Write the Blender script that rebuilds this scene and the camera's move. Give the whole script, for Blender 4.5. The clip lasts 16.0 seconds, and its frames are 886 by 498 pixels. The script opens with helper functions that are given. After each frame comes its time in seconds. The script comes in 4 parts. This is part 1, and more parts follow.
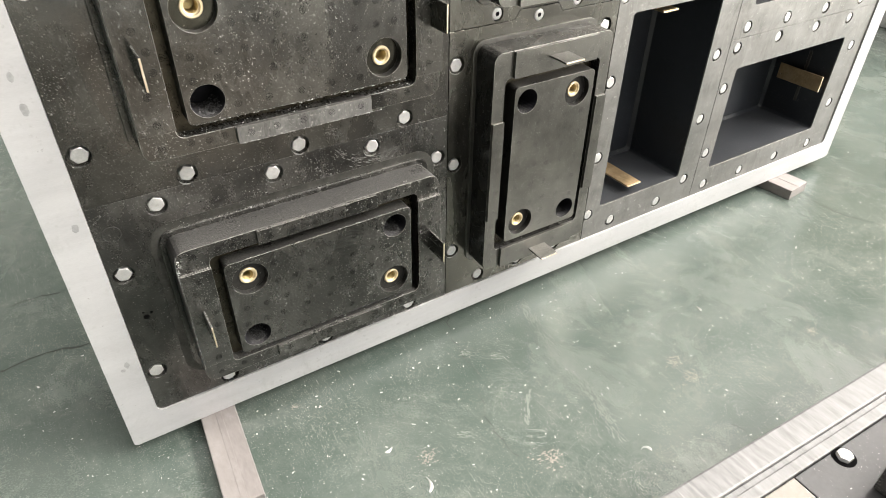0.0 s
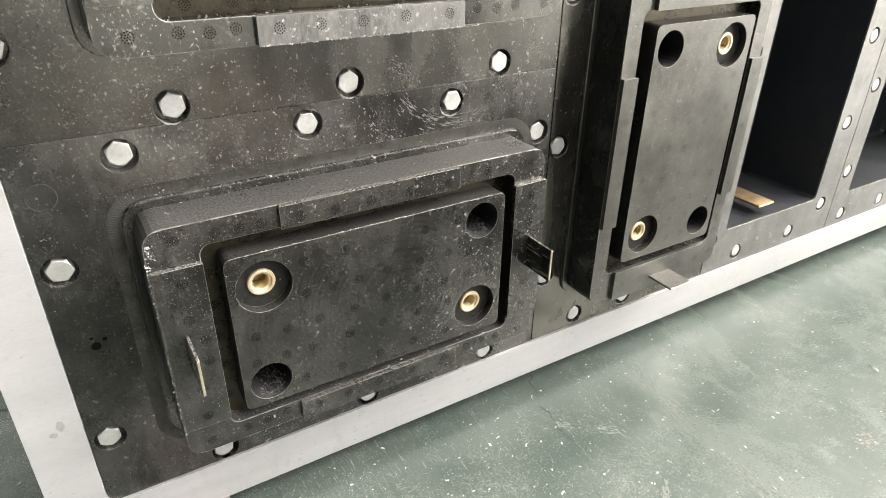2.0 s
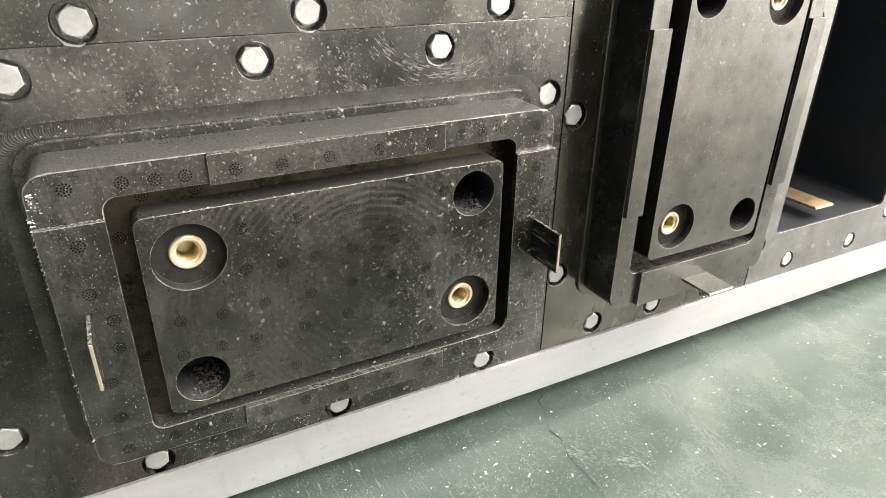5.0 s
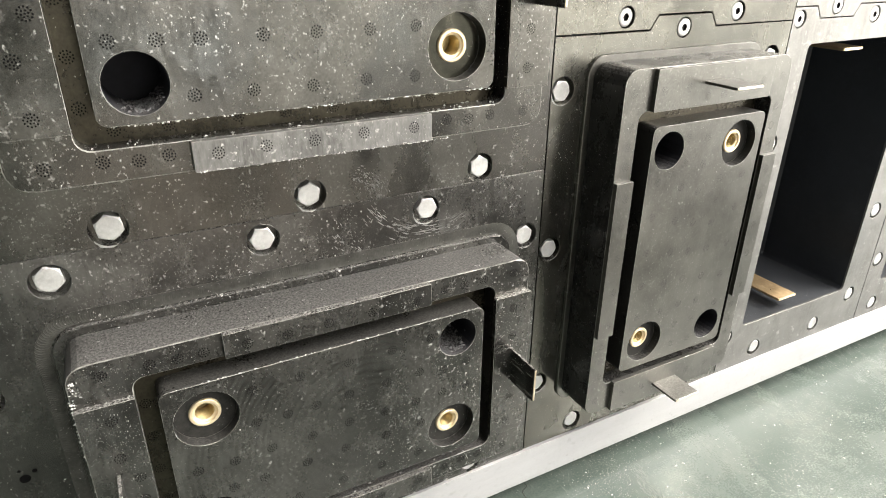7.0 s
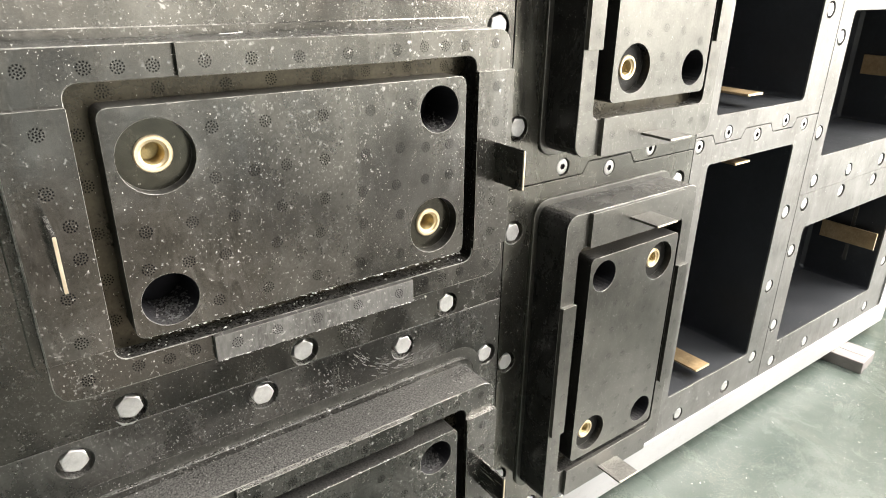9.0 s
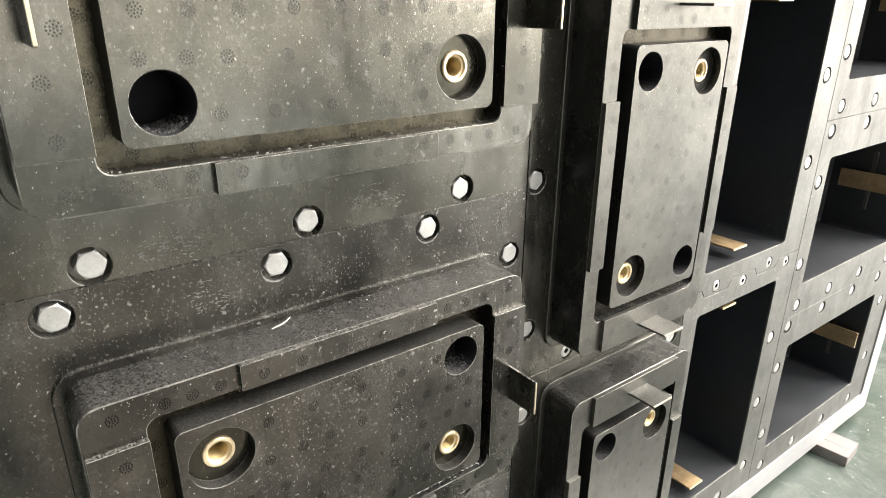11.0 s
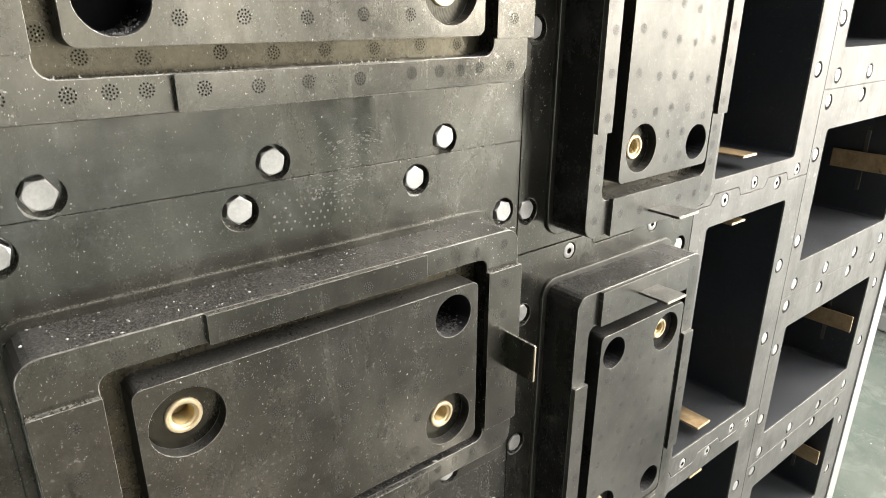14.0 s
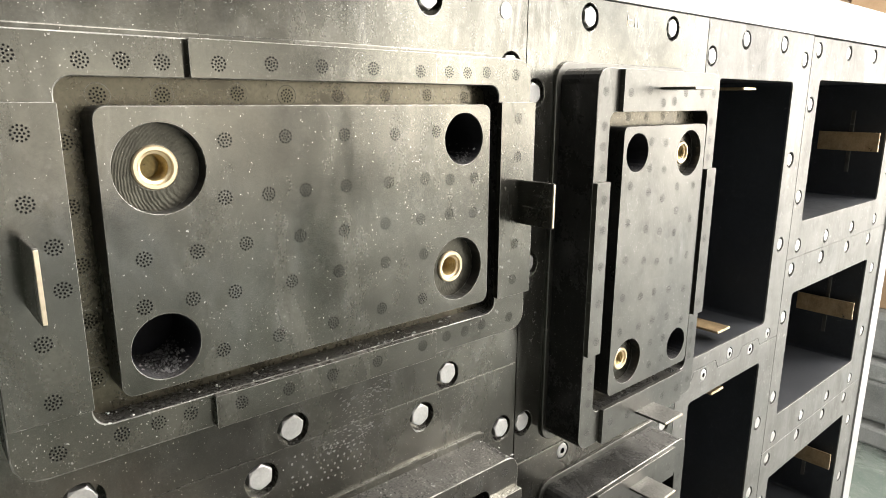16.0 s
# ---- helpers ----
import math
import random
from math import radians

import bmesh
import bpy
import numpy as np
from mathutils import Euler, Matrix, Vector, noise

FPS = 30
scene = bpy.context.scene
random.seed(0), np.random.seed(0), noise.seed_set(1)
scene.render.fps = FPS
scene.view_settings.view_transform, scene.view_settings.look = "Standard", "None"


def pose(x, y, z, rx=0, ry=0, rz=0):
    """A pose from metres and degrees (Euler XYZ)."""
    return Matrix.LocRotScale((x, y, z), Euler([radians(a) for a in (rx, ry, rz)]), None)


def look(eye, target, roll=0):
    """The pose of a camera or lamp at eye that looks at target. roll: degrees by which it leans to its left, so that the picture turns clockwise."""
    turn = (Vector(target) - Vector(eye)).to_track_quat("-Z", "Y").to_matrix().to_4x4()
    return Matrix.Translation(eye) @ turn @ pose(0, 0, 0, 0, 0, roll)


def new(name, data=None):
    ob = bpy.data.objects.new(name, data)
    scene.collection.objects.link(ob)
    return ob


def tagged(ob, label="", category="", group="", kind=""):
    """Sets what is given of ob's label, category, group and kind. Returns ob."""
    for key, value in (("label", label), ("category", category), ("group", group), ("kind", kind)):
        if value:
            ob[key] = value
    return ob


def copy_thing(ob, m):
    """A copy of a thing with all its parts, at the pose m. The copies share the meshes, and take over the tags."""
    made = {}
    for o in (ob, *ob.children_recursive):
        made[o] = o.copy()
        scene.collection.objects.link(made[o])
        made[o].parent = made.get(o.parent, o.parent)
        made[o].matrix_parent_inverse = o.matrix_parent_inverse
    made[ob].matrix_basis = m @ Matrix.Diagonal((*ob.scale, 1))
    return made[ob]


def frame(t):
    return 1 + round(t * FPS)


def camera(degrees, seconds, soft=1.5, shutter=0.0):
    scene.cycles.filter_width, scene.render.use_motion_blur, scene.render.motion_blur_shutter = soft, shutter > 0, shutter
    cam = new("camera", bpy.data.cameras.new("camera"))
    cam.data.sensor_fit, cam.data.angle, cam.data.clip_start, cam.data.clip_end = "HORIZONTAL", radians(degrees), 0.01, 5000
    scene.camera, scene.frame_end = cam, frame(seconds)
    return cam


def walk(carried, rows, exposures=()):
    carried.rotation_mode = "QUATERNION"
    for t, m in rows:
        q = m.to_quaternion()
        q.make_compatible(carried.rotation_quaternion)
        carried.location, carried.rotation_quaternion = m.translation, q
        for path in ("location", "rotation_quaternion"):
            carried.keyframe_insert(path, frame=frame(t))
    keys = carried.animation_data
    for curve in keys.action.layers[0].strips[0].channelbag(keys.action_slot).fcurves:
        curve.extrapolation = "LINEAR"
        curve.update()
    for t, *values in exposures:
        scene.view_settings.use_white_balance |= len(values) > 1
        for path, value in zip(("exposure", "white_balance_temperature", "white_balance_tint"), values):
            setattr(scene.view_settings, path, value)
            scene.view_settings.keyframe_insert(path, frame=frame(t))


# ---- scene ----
cam = camera(68.3, 16.0, soft=0.65, shutter=0.22)
# eye, target and roll along the walk; the mould face is the plane y = 0
PATH = [
    (0, (0.073, -0.668, 0.747), (0.943, 0.684, -0.442), 0.8),
    (0.5, (0.105, -0.629, 0.671), (0.972, 0.763, -0.474), 0.8),
    (1, (0.103, -0.577, 0.614), (0.998, 0.863, -0.447), 0.6),
    (1.5, (0.091, -0.524, 0.572), (1.009, 0.953, -0.416), 0.8),
    (2, (0.102, -0.463, 0.518), (1.022, 1.029, -0.443), 0.8),
    (2.5, (0.107, -0.419, 0.477), (1.021, 1.087, -0.47), 0.6),
    (3, (0.095, -0.402, 0.448), (0.98, 1.133, -0.48), 0.5),
    (3.5, (0.109, -0.403, 0.431), (0.96, 1.166, -0.471), 0.7),
    (4, (0.136, -0.408, 0.424), (0.977, 1.171, -0.47), 0.9),
    (4.2, (0.147, -0.41, 0.421), (0.993, 1.167, -0.472), 1.0),
    (6.3, (0.186, -0.427, 0.512), (1.019, 1.161, -0.373), 0.5),
    (6.5, (0.18, -0.426, 0.524), (1.02, 1.164, -0.352), 0.5),
    (7, (0.177, -0.428, 0.553), (1.04, 1.161, -0.301), 0.5),
    (7.5, (0.162, -0.428, 0.591), (1.091, 1.132, -0.246), 0.5),
    (8, (0.148, -0.436, 0.621), (1.157, 1.087, -0.193), 0.7),
    (8.2, (0.139, -0.433, 0.629), (1.177, 1.074, -0.179), 0.7),
    (10.3, (0.114, -0.41, 0.767), (1.247, 1.074, 0.049), 0.8),
    (10.5, (0.111, -0.402, 0.79), (1.25, 1.076, 0.07), 0.9),
    (11, (0.11, -0.4, 0.847), (1.239, 1.082, 0.119), 0.5),
    (11.5, (0.111, -0.399, 0.888), (1.243, 1.081, 0.161), 0.5),
    (12, (0.114, -0.399, 0.931), (1.253, 1.076, 0.206), 0.4),
    (12.5, (0.112, -0.391, 0.978), (1.25, 1.075, 0.232), 0.3),
    (13, (0.108, -0.375, 1.026), (1.25, 1.088, 0.279), -0.0),
    (13.5, (0.116, -0.379, 1.068), (1.262, 1.086, 0.333), 0.0),
    (14, (0.121, -0.378, 1.101), (1.297, 1.082, 0.403), 0.3),
    (14.5, (0.109, -0.374, 1.138), (1.305, 1.085, 0.474), 0.3),
    (15, (0.11, -0.378, 1.177), (1.33, 1.085, 0.566), 0.3),
    (15.5, (0.103, -0.374, 1.207), (1.357, 1.094, 0.685), 0.1),
    (16, (0.103, -0.364, 1.224), (1.385, 1.104, 0.774), 0.3),
]
walk(cam, [(t, look(eye, target, roll)) for t, eye, target, roll in PATH],
     [(0.0, 1.17), (1.0, 1.24), (4.0, 1.34), (6.5, 1.45), (8.0, 1.43), (12.0, 1.15), (14.0, 1.08), (16.0, 0.93)])

# ---------------------------------------------------------------- light
world = bpy.data.worlds.new("daylight")
scene.world = world
world.use_nodes = True
sky = world.node_tree.nodes.new("ShaderNodeTexSky")
sky.sky_type, sky.sun_disc = "NISHITA", False
sky.sun_elevation, sky.sun_rotation = radians(48), radians(120)
world.node_tree.links.new(sky.outputs[0], world.node_tree.nodes["Background"].inputs[0])
world.node_tree.nodes["Background"].inputs[1].default_value = 0.1


def opening_light(name, m, width, height, watts, colour=(1.0, 0.937, 0.864)):
    """Daylight in an opening of the hall; the openings are all out of view."""
    lamp = bpy.data.lights.new(name, "AREA")
    lamp.shape, lamp.size, lamp.size_y, lamp.energy, lamp.color = "RECTANGLE", width, height, watts, colour
    ob = new(name, lamp)
    ob.matrix_world = m
    return ob


# the hall, its walls and roof out of view: x from WEST to EAST, y from SOUTH to NORTH
WEST, EAST, SOUTH, NORTH, EAVES = -7.0, 9.0, -8.0, 7.0, 6.0
WIN_SOUTH = (0.3, 4.5, 0.05, 1.95)     # an assumed low opening, placed for its reflections: x0, x1, z0, z1
WIN_SOUTH_B = (6.0, 8.9, 0.4, 4.2)
WIN_EAST = (-7.8, -1.6, 0.05, 4.3)    # the open hall door: y0, y1, z0, z1
WIN_EAST_B = (1.3, 6.3, 1.0, 4.8)
# unseen opening, added to brighten the floor and side walls on the left
FILL_WEST = (0.5, 5.5, 1.0, 4.4)
ROOFLIGHTS = ((0.6, 2.6), (5.0, 7.0))
opening_light("low_light_south", look((2.4, SOUTH + 0.06, 1.0), (2.4, 0, 1.0)), 4.2, 1.9, 42)
opening_light("window_light_south", look((7.45, SOUTH + 0.06, 2.3), (7.45, 0, 2.3)), 2.9, 3.8, 210)
opening_light("window_light_east", look((EAST - 0.06, 3.8, 2.9), (0, 3.8, 2.9)), 5.0, 3.8, 520)
opening_light("fill_light_west", look((WEST + 0.06, 3.0, 2.7), (0, 3.0, 2.7)), 5.0, 3.4, 340)
opening_light("door_light_east", look((EAST - 0.06, -4.7, 2.2), (0, -4.7, 2.2)), 6.2, 4.2, 305)
for (x0, x1), watts in zip(ROOFLIGHTS, (255, 1150)):
    opening_light("rooflight_light", look(((x0 + x1) / 2, -3.4, EAVES - 0.04), ((x0 + x1) / 2, -3.4, 0)), x1 - x0, 8.0, watts)


# ---------------------------------------------------------------- materials
def surface(name, dark, light, rough=(0.4, 0.6), metal=0.0, scale=9.0, stretch=(1, 1, 1), bump=0.15, grain=220.0,
            dust=0.0, dust_colour=(0.62, 0.61, 0.57), smudge=0.0, smudge_colour=(0.2, 0.2, 0.19), specular=0.5, speck=240.0, up_dust=0.0, depth=0.0006, scratch=0.0, grain_mix=0.5, wave=0.0, scratch_scale=90.0, haze=0.0, haze_scale=16.0, ripple=0.0, lacquer=0.0, wave_gain=1.0):
    """A worn surface: two tones in large clouds, fine grain in relief, pale specks and smudges."""
    m = bpy.data.materials.new(name)
    m.use_nodes = True
    nt = m.node_tree
    N, L = nt.nodes.new, nt.links.new
    bsdf = nt.nodes["Principled BSDF"]
    bsdf.inputs["Metallic"].default_value = metal
    bsdf.inputs["Specular IOR Level"].default_value = specular
    bsdf.inputs["Coat Weight"].default_value, bsdf.inputs["Coat Roughness"].default_value, bsdf.inputs["Coat IOR"].default_value = lacquer, 0.28, 1.6
    co, here = N("ShaderNodeTexCoord"), N("ShaderNodeNewGeometry")
    shift = N("ShaderNodeVectorMath"); shift.operation = "ADD"
    L(here.outputs["Position"], shift.inputs[0]); shift.inputs[1].default_value = (7.3, 3.1, 5.7)
    mp = N("ShaderNodeMapping"); mp.inputs["Scale"].default_value = stretch
    L(shift.outputs[0], mp.inputs[0])

    def noise_at(sc, detail=4.0, rough_=0.6, src=mp):
        n = N("ShaderNodeTexNoise")
        n.inputs["Scale"].default_value, n.inputs["Detail"].default_value, n.inputs["Roughness"].default_value = sc, detail, rough_
        L(src.outputs[0], n.inputs["Vector"])
        return n

    def wisps(n, amount):
        n.inputs["Distortion"].default_value = amount
        return n

    def ramp(src, lo, hi):
        r = N("ShaderNodeMapRange"); r.inputs["From Min"].default_value, r.inputs["From Max"].default_value = lo, hi
        L(src, r.inputs["Value"])
        return r

    def mix(fac, a, b):
        x = N("ShaderNodeMix"); x.data_type = "RGBA"
        L(fac, x.inputs["Factor"])
        for k, v in (("A", a), ("B", b)):
            sock = [s for s in x.inputs if s.name == k and s.type == "RGBA"][0]
            if isinstance(v, tuple):
                sock.default_value = (*v, 1)
            else:
                L(v, sock)
        return [s for s in x.outputs if s.type == "RGBA"][0]

    dusty = []
    cloud, fine = noise_at(scale, 6.0, 0.65), noise_at(grain, 3.0, 0.6)
    both = N("ShaderNodeMath"); both.operation = "MULTIPLY_ADD"
    L(fine.outputs["Fac"], both.inputs[0]); both.inputs[1].default_value = grain_mix
    L(cloud.outputs["Fac"], both.inputs[2])
    tone = ramp(both.outputs[0], 0.3 + 0.36 * grain_mix, 0.62 + 0.62 * grain_mix)
    col = mix(tone.outputs[0], dark, light)
    rg = ramp(both.outputs[0], 0.3 + 0.36 * grain_mix, 0.62 + 0.62 * grain_mix)
    rg.inputs["To Min"].default_value, rg.inputs["To Max"].default_value = rough
    rough_out = rg.outputs[0]
    if haze:
        wipe = N("ShaderNodeMapping"); wipe.inputs["Rotation"].default_value = (0.2, 0.5, 0.1); wipe.inputs["Scale"].default_value = (1.6, 1, 0.55)
        L(shift.outputs[0], wipe.inputs[0])
        veil = ramp(wisps(noise_at(haze_scale, 5.0, 0.62, wipe), 0.9).outputs["Fac"], 0.36, 0.66)
        veil.inputs["To Min"].default_value, veil.inputs["To Max"].default_value = -haze, haze
        more = N("ShaderNodeMath"); more.operation = "ADD"; more.use_clamp = True
        L(rough_out, more.inputs[0]); L(veil.outputs[0], more.inputs[1])
        least = N("ShaderNodeMath"); least.operation = "MAXIMUM"; least.inputs[1].default_value = 0.09
        L(more.outputs[0], least.inputs[0])
        rough_out = least.outputs[0]
    if smudge:
        turn = N("ShaderNodeMapping"); turn.inputs["Rotation"].default_value = (0.3, 0.7, 0.5); turn.inputs["Scale"].default_value = (1, 1, 0.3)
        L(shift.outputs[0], turn.inputs[0])
        for big, small, cut in ((0.8, 6.0, 0.0), (2.0, 18.0, 0.08)):
            sm = ramp(wisps(noise_at(scale * big, 5.0, 0.7, shift), 1.2).outputs["Fac"], 0.62 - 0.2 * smudge + cut, 0.82)
            st = ramp(wisps(noise_at(scale * small, 4.0, 0.75, turn), 1.5).outputs["Fac"], 0.40, 0.68)
            half = N("ShaderNodeMath"); half.operation = "MULTIPLY"
            L(sm.outputs[0], half.inputs[0]); L(st.outputs[0], half.inputs[1])
            col = mix(half.outputs[0], col, smudge_colour)
    for k in range(3 if scratch else 0):
        tilt = N("ShaderNodeMapping"); tilt.inputs["Rotation"].default_value = (0.4 * k, 0.9 * k, 0.5 + 1.15 * k); tilt.inputs["Scale"].default_value = (1, 0.09, 1)
        L(shift.outputs[0], tilt.inputs[0])
        line = ramp(noise_at(scratch_scale * (1 + 0.4 * k), 2.0, 0.5, tilt).outputs["Fac"], 0.64, 0.74)
        where = ramp(noise_at(5.0 + k, 3.0, 0.6, shift).outputs["Fac"], 0.45, 0.7)
        mark = N("ShaderNodeMath"); mark.operation = "MULTIPLY"
        L(line.outputs[0], mark.inputs[0]); L(where.outputs[0], mark.inputs[1])
        weak = N("ShaderNodeMath"); weak.operation = "MULTIPLY"; weak.inputs[1].default_value = scratch
        L(mark.outputs[0], weak.inputs[0])
        col = mix(weak.outputs[0], col, dust_colour)
        dusty.append(weak.outputs[0])
    if dust:
        patch = ramp(noise_at(9.0, 5.0, 0.65, shift).outputs["Fac"], 0.4, 0.78)
        for sc, share, big in ((speck, dust * 0.55, 0.30), (speck * 2.6, dust * 2.4, 0.38)):
            wob = N("ShaderNodeVectorMath"); wob.operation = "MULTIPLY_ADD"
            L(noise_at(sc * 1.3, 3.0, 0.7, shift).outputs["Color"], wob.inputs[0]); wob.inputs[1].default_value = (1.9 / sc,) * 3
            L(shift.outputs[0], wob.inputs[2])
            vor = N("ShaderNodeTexVoronoi"); vor.inputs["Scale"].default_value = sc
            L(wob.outputs[0], vor.inputs["Vector"])
            sep = N("ShaderNodeSeparateColor"); L(vor.outputs["Color"], sep.inputs[0])
            lim = N("ShaderNodeMath"); lim.operation = "MULTIPLY"; lim.inputs[1].default_value = share
            L(patch.outputs[0], lim.inputs[0])
            pick = N("ShaderNodeMath"); pick.operation = "LESS_THAN"
            L(sep.outputs[0], pick.inputs[0]); L(lim.outputs[0], pick.inputs[1])
            size = N("ShaderNodeMath"); size.operation = "MULTIPLY"; size.inputs[1].default_value = big
            L(sep.outputs[1], size.inputs[0])
            near = N("ShaderNodeMath"); near.operation = "LESS_THAN"
            L(vor.outputs["Distance"], near.inputs[0]); L(size.outputs[0], near.inputs[1])
            pale = N("ShaderNodeMath"); pale.operation = "MULTIPLY_ADD"; pale.inputs[1].default_value, pale.inputs[2].default_value = 0.7, 0.3
            L(sep.outputs[2], pale.inputs[0])
            spot = N("ShaderNodeMath"); spot.operation = "MULTIPLY"
            L(pick.outputs[0], spot.inputs[0]); L(near.outputs[0], spot.inputs[1])
            spot2 = N("ShaderNodeMath"); spot2.operation = "MULTIPLY"
            L(spot.outputs[0], spot2.inputs[0]); L(pale.outputs[0], spot2.inputs[1])
            col = mix(spot2.outputs[0], col, dust_colour)
            dusty.append(spot2.outputs[0])
    if up_dust:
        sp = N("ShaderNodeSeparateXYZ"); L(here.outputs["Normal"], sp.inputs[0])
        facing = ramp(sp.outputs[2], 0.6, 0.95)
        gr = ramp(noise_at(640.0, 3.0, 0.8, shift).outputs["Fac"], 0.38, 0.66)
        am = N("ShaderNodeMath"); am.operation = "MULTIPLY"
        L(facing.outputs[0], am.inputs[0]); L(gr.outputs[0], am.inputs[1])
        am2 = N("ShaderNodeMath"); am2.operation = "MULTIPLY"; am2.inputs[1].default_value = up_dust
        L(am.outputs[0], am2.inputs[0])
        col = mix(am2.outputs[0], col, dust_colour)
        dusty.append(am2.outputs[0])
    if metal and dusty:
        most = dusty[0]
        for other in dusty[1:]:
            top = N("ShaderNodeMath"); top.operation = "MAXIMUM"
            L(most, top.inputs[0]); L(other, top.inputs[1])
            most = top.outputs[0]
        rest = N("ShaderNodeMath"); rest.operation = "MULTIPLY_ADD"; rest.inputs[1].default_value, rest.inputs[2].default_value = -metal, metal
        L(most, rest.inputs[0])
        L(rest.outputs[0], bsdf.inputs["Metallic"])
    L(col, bsdf.inputs["Base Color"])
    L(rough_out, bsdf.inputs["Roughness"])
    height = both.outputs[0]
    if ripple:
        dents = noise_at(38.0, 2.0, 0.5, shift)
        low = N("ShaderNodeMath"); low.operation = "MULTIPLY_ADD"; low.inputs[1].default_value = ripple
        L(dents.outputs["Fac"], low.inputs[0]); L(height, low.inputs[2])
        height = low.outputs[0]
    if wave:
        wv = N("ShaderNodeTexWave"); wv.wave_type = "RINGS"
        wv.rings_direction = "SPHERICAL"
        wv.inputs["Scale"].default_value, wv.inputs["Distortion"].default_value, wv.inputs["Detail"].default_value = wave, 3.0, 2.0
        place = N("ShaderNodeMapping"); place.inputs["Location"].default_value = (-0.017, 0.0, 0.006)
        L(co.outputs["Object"], place.inputs[0]); L(place.outputs[0], wv.inputs["Vector"])
        add = N("ShaderNodeMath"); add.operation = "MULTIPLY_ADD"; add.inputs[1].default_value = wave_gain
        L(wv.outputs["Fac"], add.inputs[0]); L(height, add.inputs[2])
        height = add.outputs[0]
        tint = N("ShaderNodeMath"); tint.operation = "MULTIPLY"; tint.inputs[1].default_value = 0.2 * min(1.0, 1.6 * wave_gain)
        L(wv.outputs["Fac"], tint.inputs[0])
        col = mix(tint.outputs[0], col, light)
        L(col, bsdf.inputs["Base Color"])
    bp = N("ShaderNodeBump"); bp.inputs["Strength"].default_value, bp.inputs["Distance"].default_value = bump, depth
    L(height, bp.inputs["Height"])
    L(bp.outputs[0], bsdf.inputs["Normal"])
    return m


COAT = surface("black_coating", (0.028, 0.0274, 0.0255), (0.126, 0.123, 0.1145), (0.16, 0.33), metal=0.86, scale=13, dust=0.16, smudge=0.66, bump=0.22, grain=520,
               smudge_colour=(0.26, 0.258, 0.244), specular=0.5, speck=620, up_dust=0.55, scratch=0.8, dust_colour=(0.66, 0.65, 0.62), scratch_scale=240, grain_mix=0.38, haze=0.07, ripple=1.2)
COAT_CUT = surface("ripple_cut_black_coating", (0.028, 0.0274, 0.0255), (0.126, 0.123, 0.1145), (0.16, 0.33), metal=0.86, scale=13, dust=0.16, smudge=0.66, bump=0.22, grain=520,
                   smudge_colour=(0.26, 0.258, 0.244), specular=0.5, speck=620, up_dust=0.55, scratch=0.8, dust_colour=(0.66, 0.65, 0.62), scratch_scale=240, grain_mix=0.38, haze=0.07, ripple=1.2, wave=75, wave_gain=0.6)
COAT_CLEAN = surface("wiped_black_coating", (0.034, 0.0328, 0.0275), (0.130, 0.127, 0.108), (0.15, 0.28), metal=0.86, scale=9, dust=0.08, smudge=0.7, bump=0.14, grain=620,
                     smudge_colour=(0.235, 0.233, 0.217), specular=0.5, speck=560, up_dust=0.5, scratch=0.3, dust_colour=(0.58, 0.57, 0.54), scratch_scale=300, grain_mix=0.3,
                     haze=0.10, haze_scale=13.0, ripple=1.1, lacquer=0.1)
COAT_WORN = surface("half_wiped_black_coating", (0.030, 0.0292, 0.0258), (0.126, 0.122, 0.109), (0.16, 0.30), metal=0.86, scale=10, dust=0.08, smudge=0.6, bump=0.2, grain=560,
                    smudge_colour=(0.22, 0.218, 0.205), specular=0.5, speck=560, up_dust=0.5, scratch=0.7, dust_colour=(0.64, 0.63, 0.60), scratch_scale=260, grain_mix=0.35,
                    haze=0.12, haze_scale=12.0, ripple=1.5, lacquer=0.1)
# Rim and core sides: darker than the faces, their shade put into the colour.
COAT_SIDE = surface("shaded_side_coating", (0.021, 0.021, 0.0205), (0.044, 0.0435, 0.042), (0.24, 0.38), metal=0.5, specular=0.4, scale=20, dust=0.06, speck=560, up_dust=0.33, bump=0.2, grain=520, dust_colour=(0.60, 0.59, 0.56))
COAT_MATTE = surface("satin_black_coating", (0.036, 0.035, 0.030), (0.145, 0.142, 0.126), (0.33, 0.46), metal=0.84, scale=9, dust=0.08, smudge=0.6, bump=0.2, grain=620,
                     smudge_colour=(0.17, 0.169, 0.158), specular=0.5, speck=560, up_dust=0.3, scratch=0.3, dust_colour=(0.55, 0.54, 0.51), scratch_scale=300, grain_mix=0.3,
                     haze=0.06, haze_scale=10.0, ripple=1.6, lacquer=0.35)
# Sides of the wiped inserts, with the same shade in the colour.
SIDE_CLEAN = surface("shaded_wiped_side", (0.020, 0.020, 0.0195), (0.042, 0.0415, 0.040), (0.18, 0.32), metal=0.5, specular=0.4, scale=20, dust=0.06, speck=560, up_dust=0.26, bump=0.2, grain=520,
                     smudge=0.7, smudge_colour=(0.11, 0.11, 0.105), dust_colour=(0.50, 0.49, 0.46), haze=0.08)
# Core sides in the channel, shaded through their colour as well.
SIDE_INNER = surface("shaded_channel_side", (0.019, 0.019, 0.018), (0.040, 0.0395, 0.037), (0.24, 0.38), metal=0.5, specular=0.4, scale=20, dust=0.05, speck=560, up_dust=0.16, bump=0.2, grain=520, dust_colour=(0.50, 0.49, 0.46))
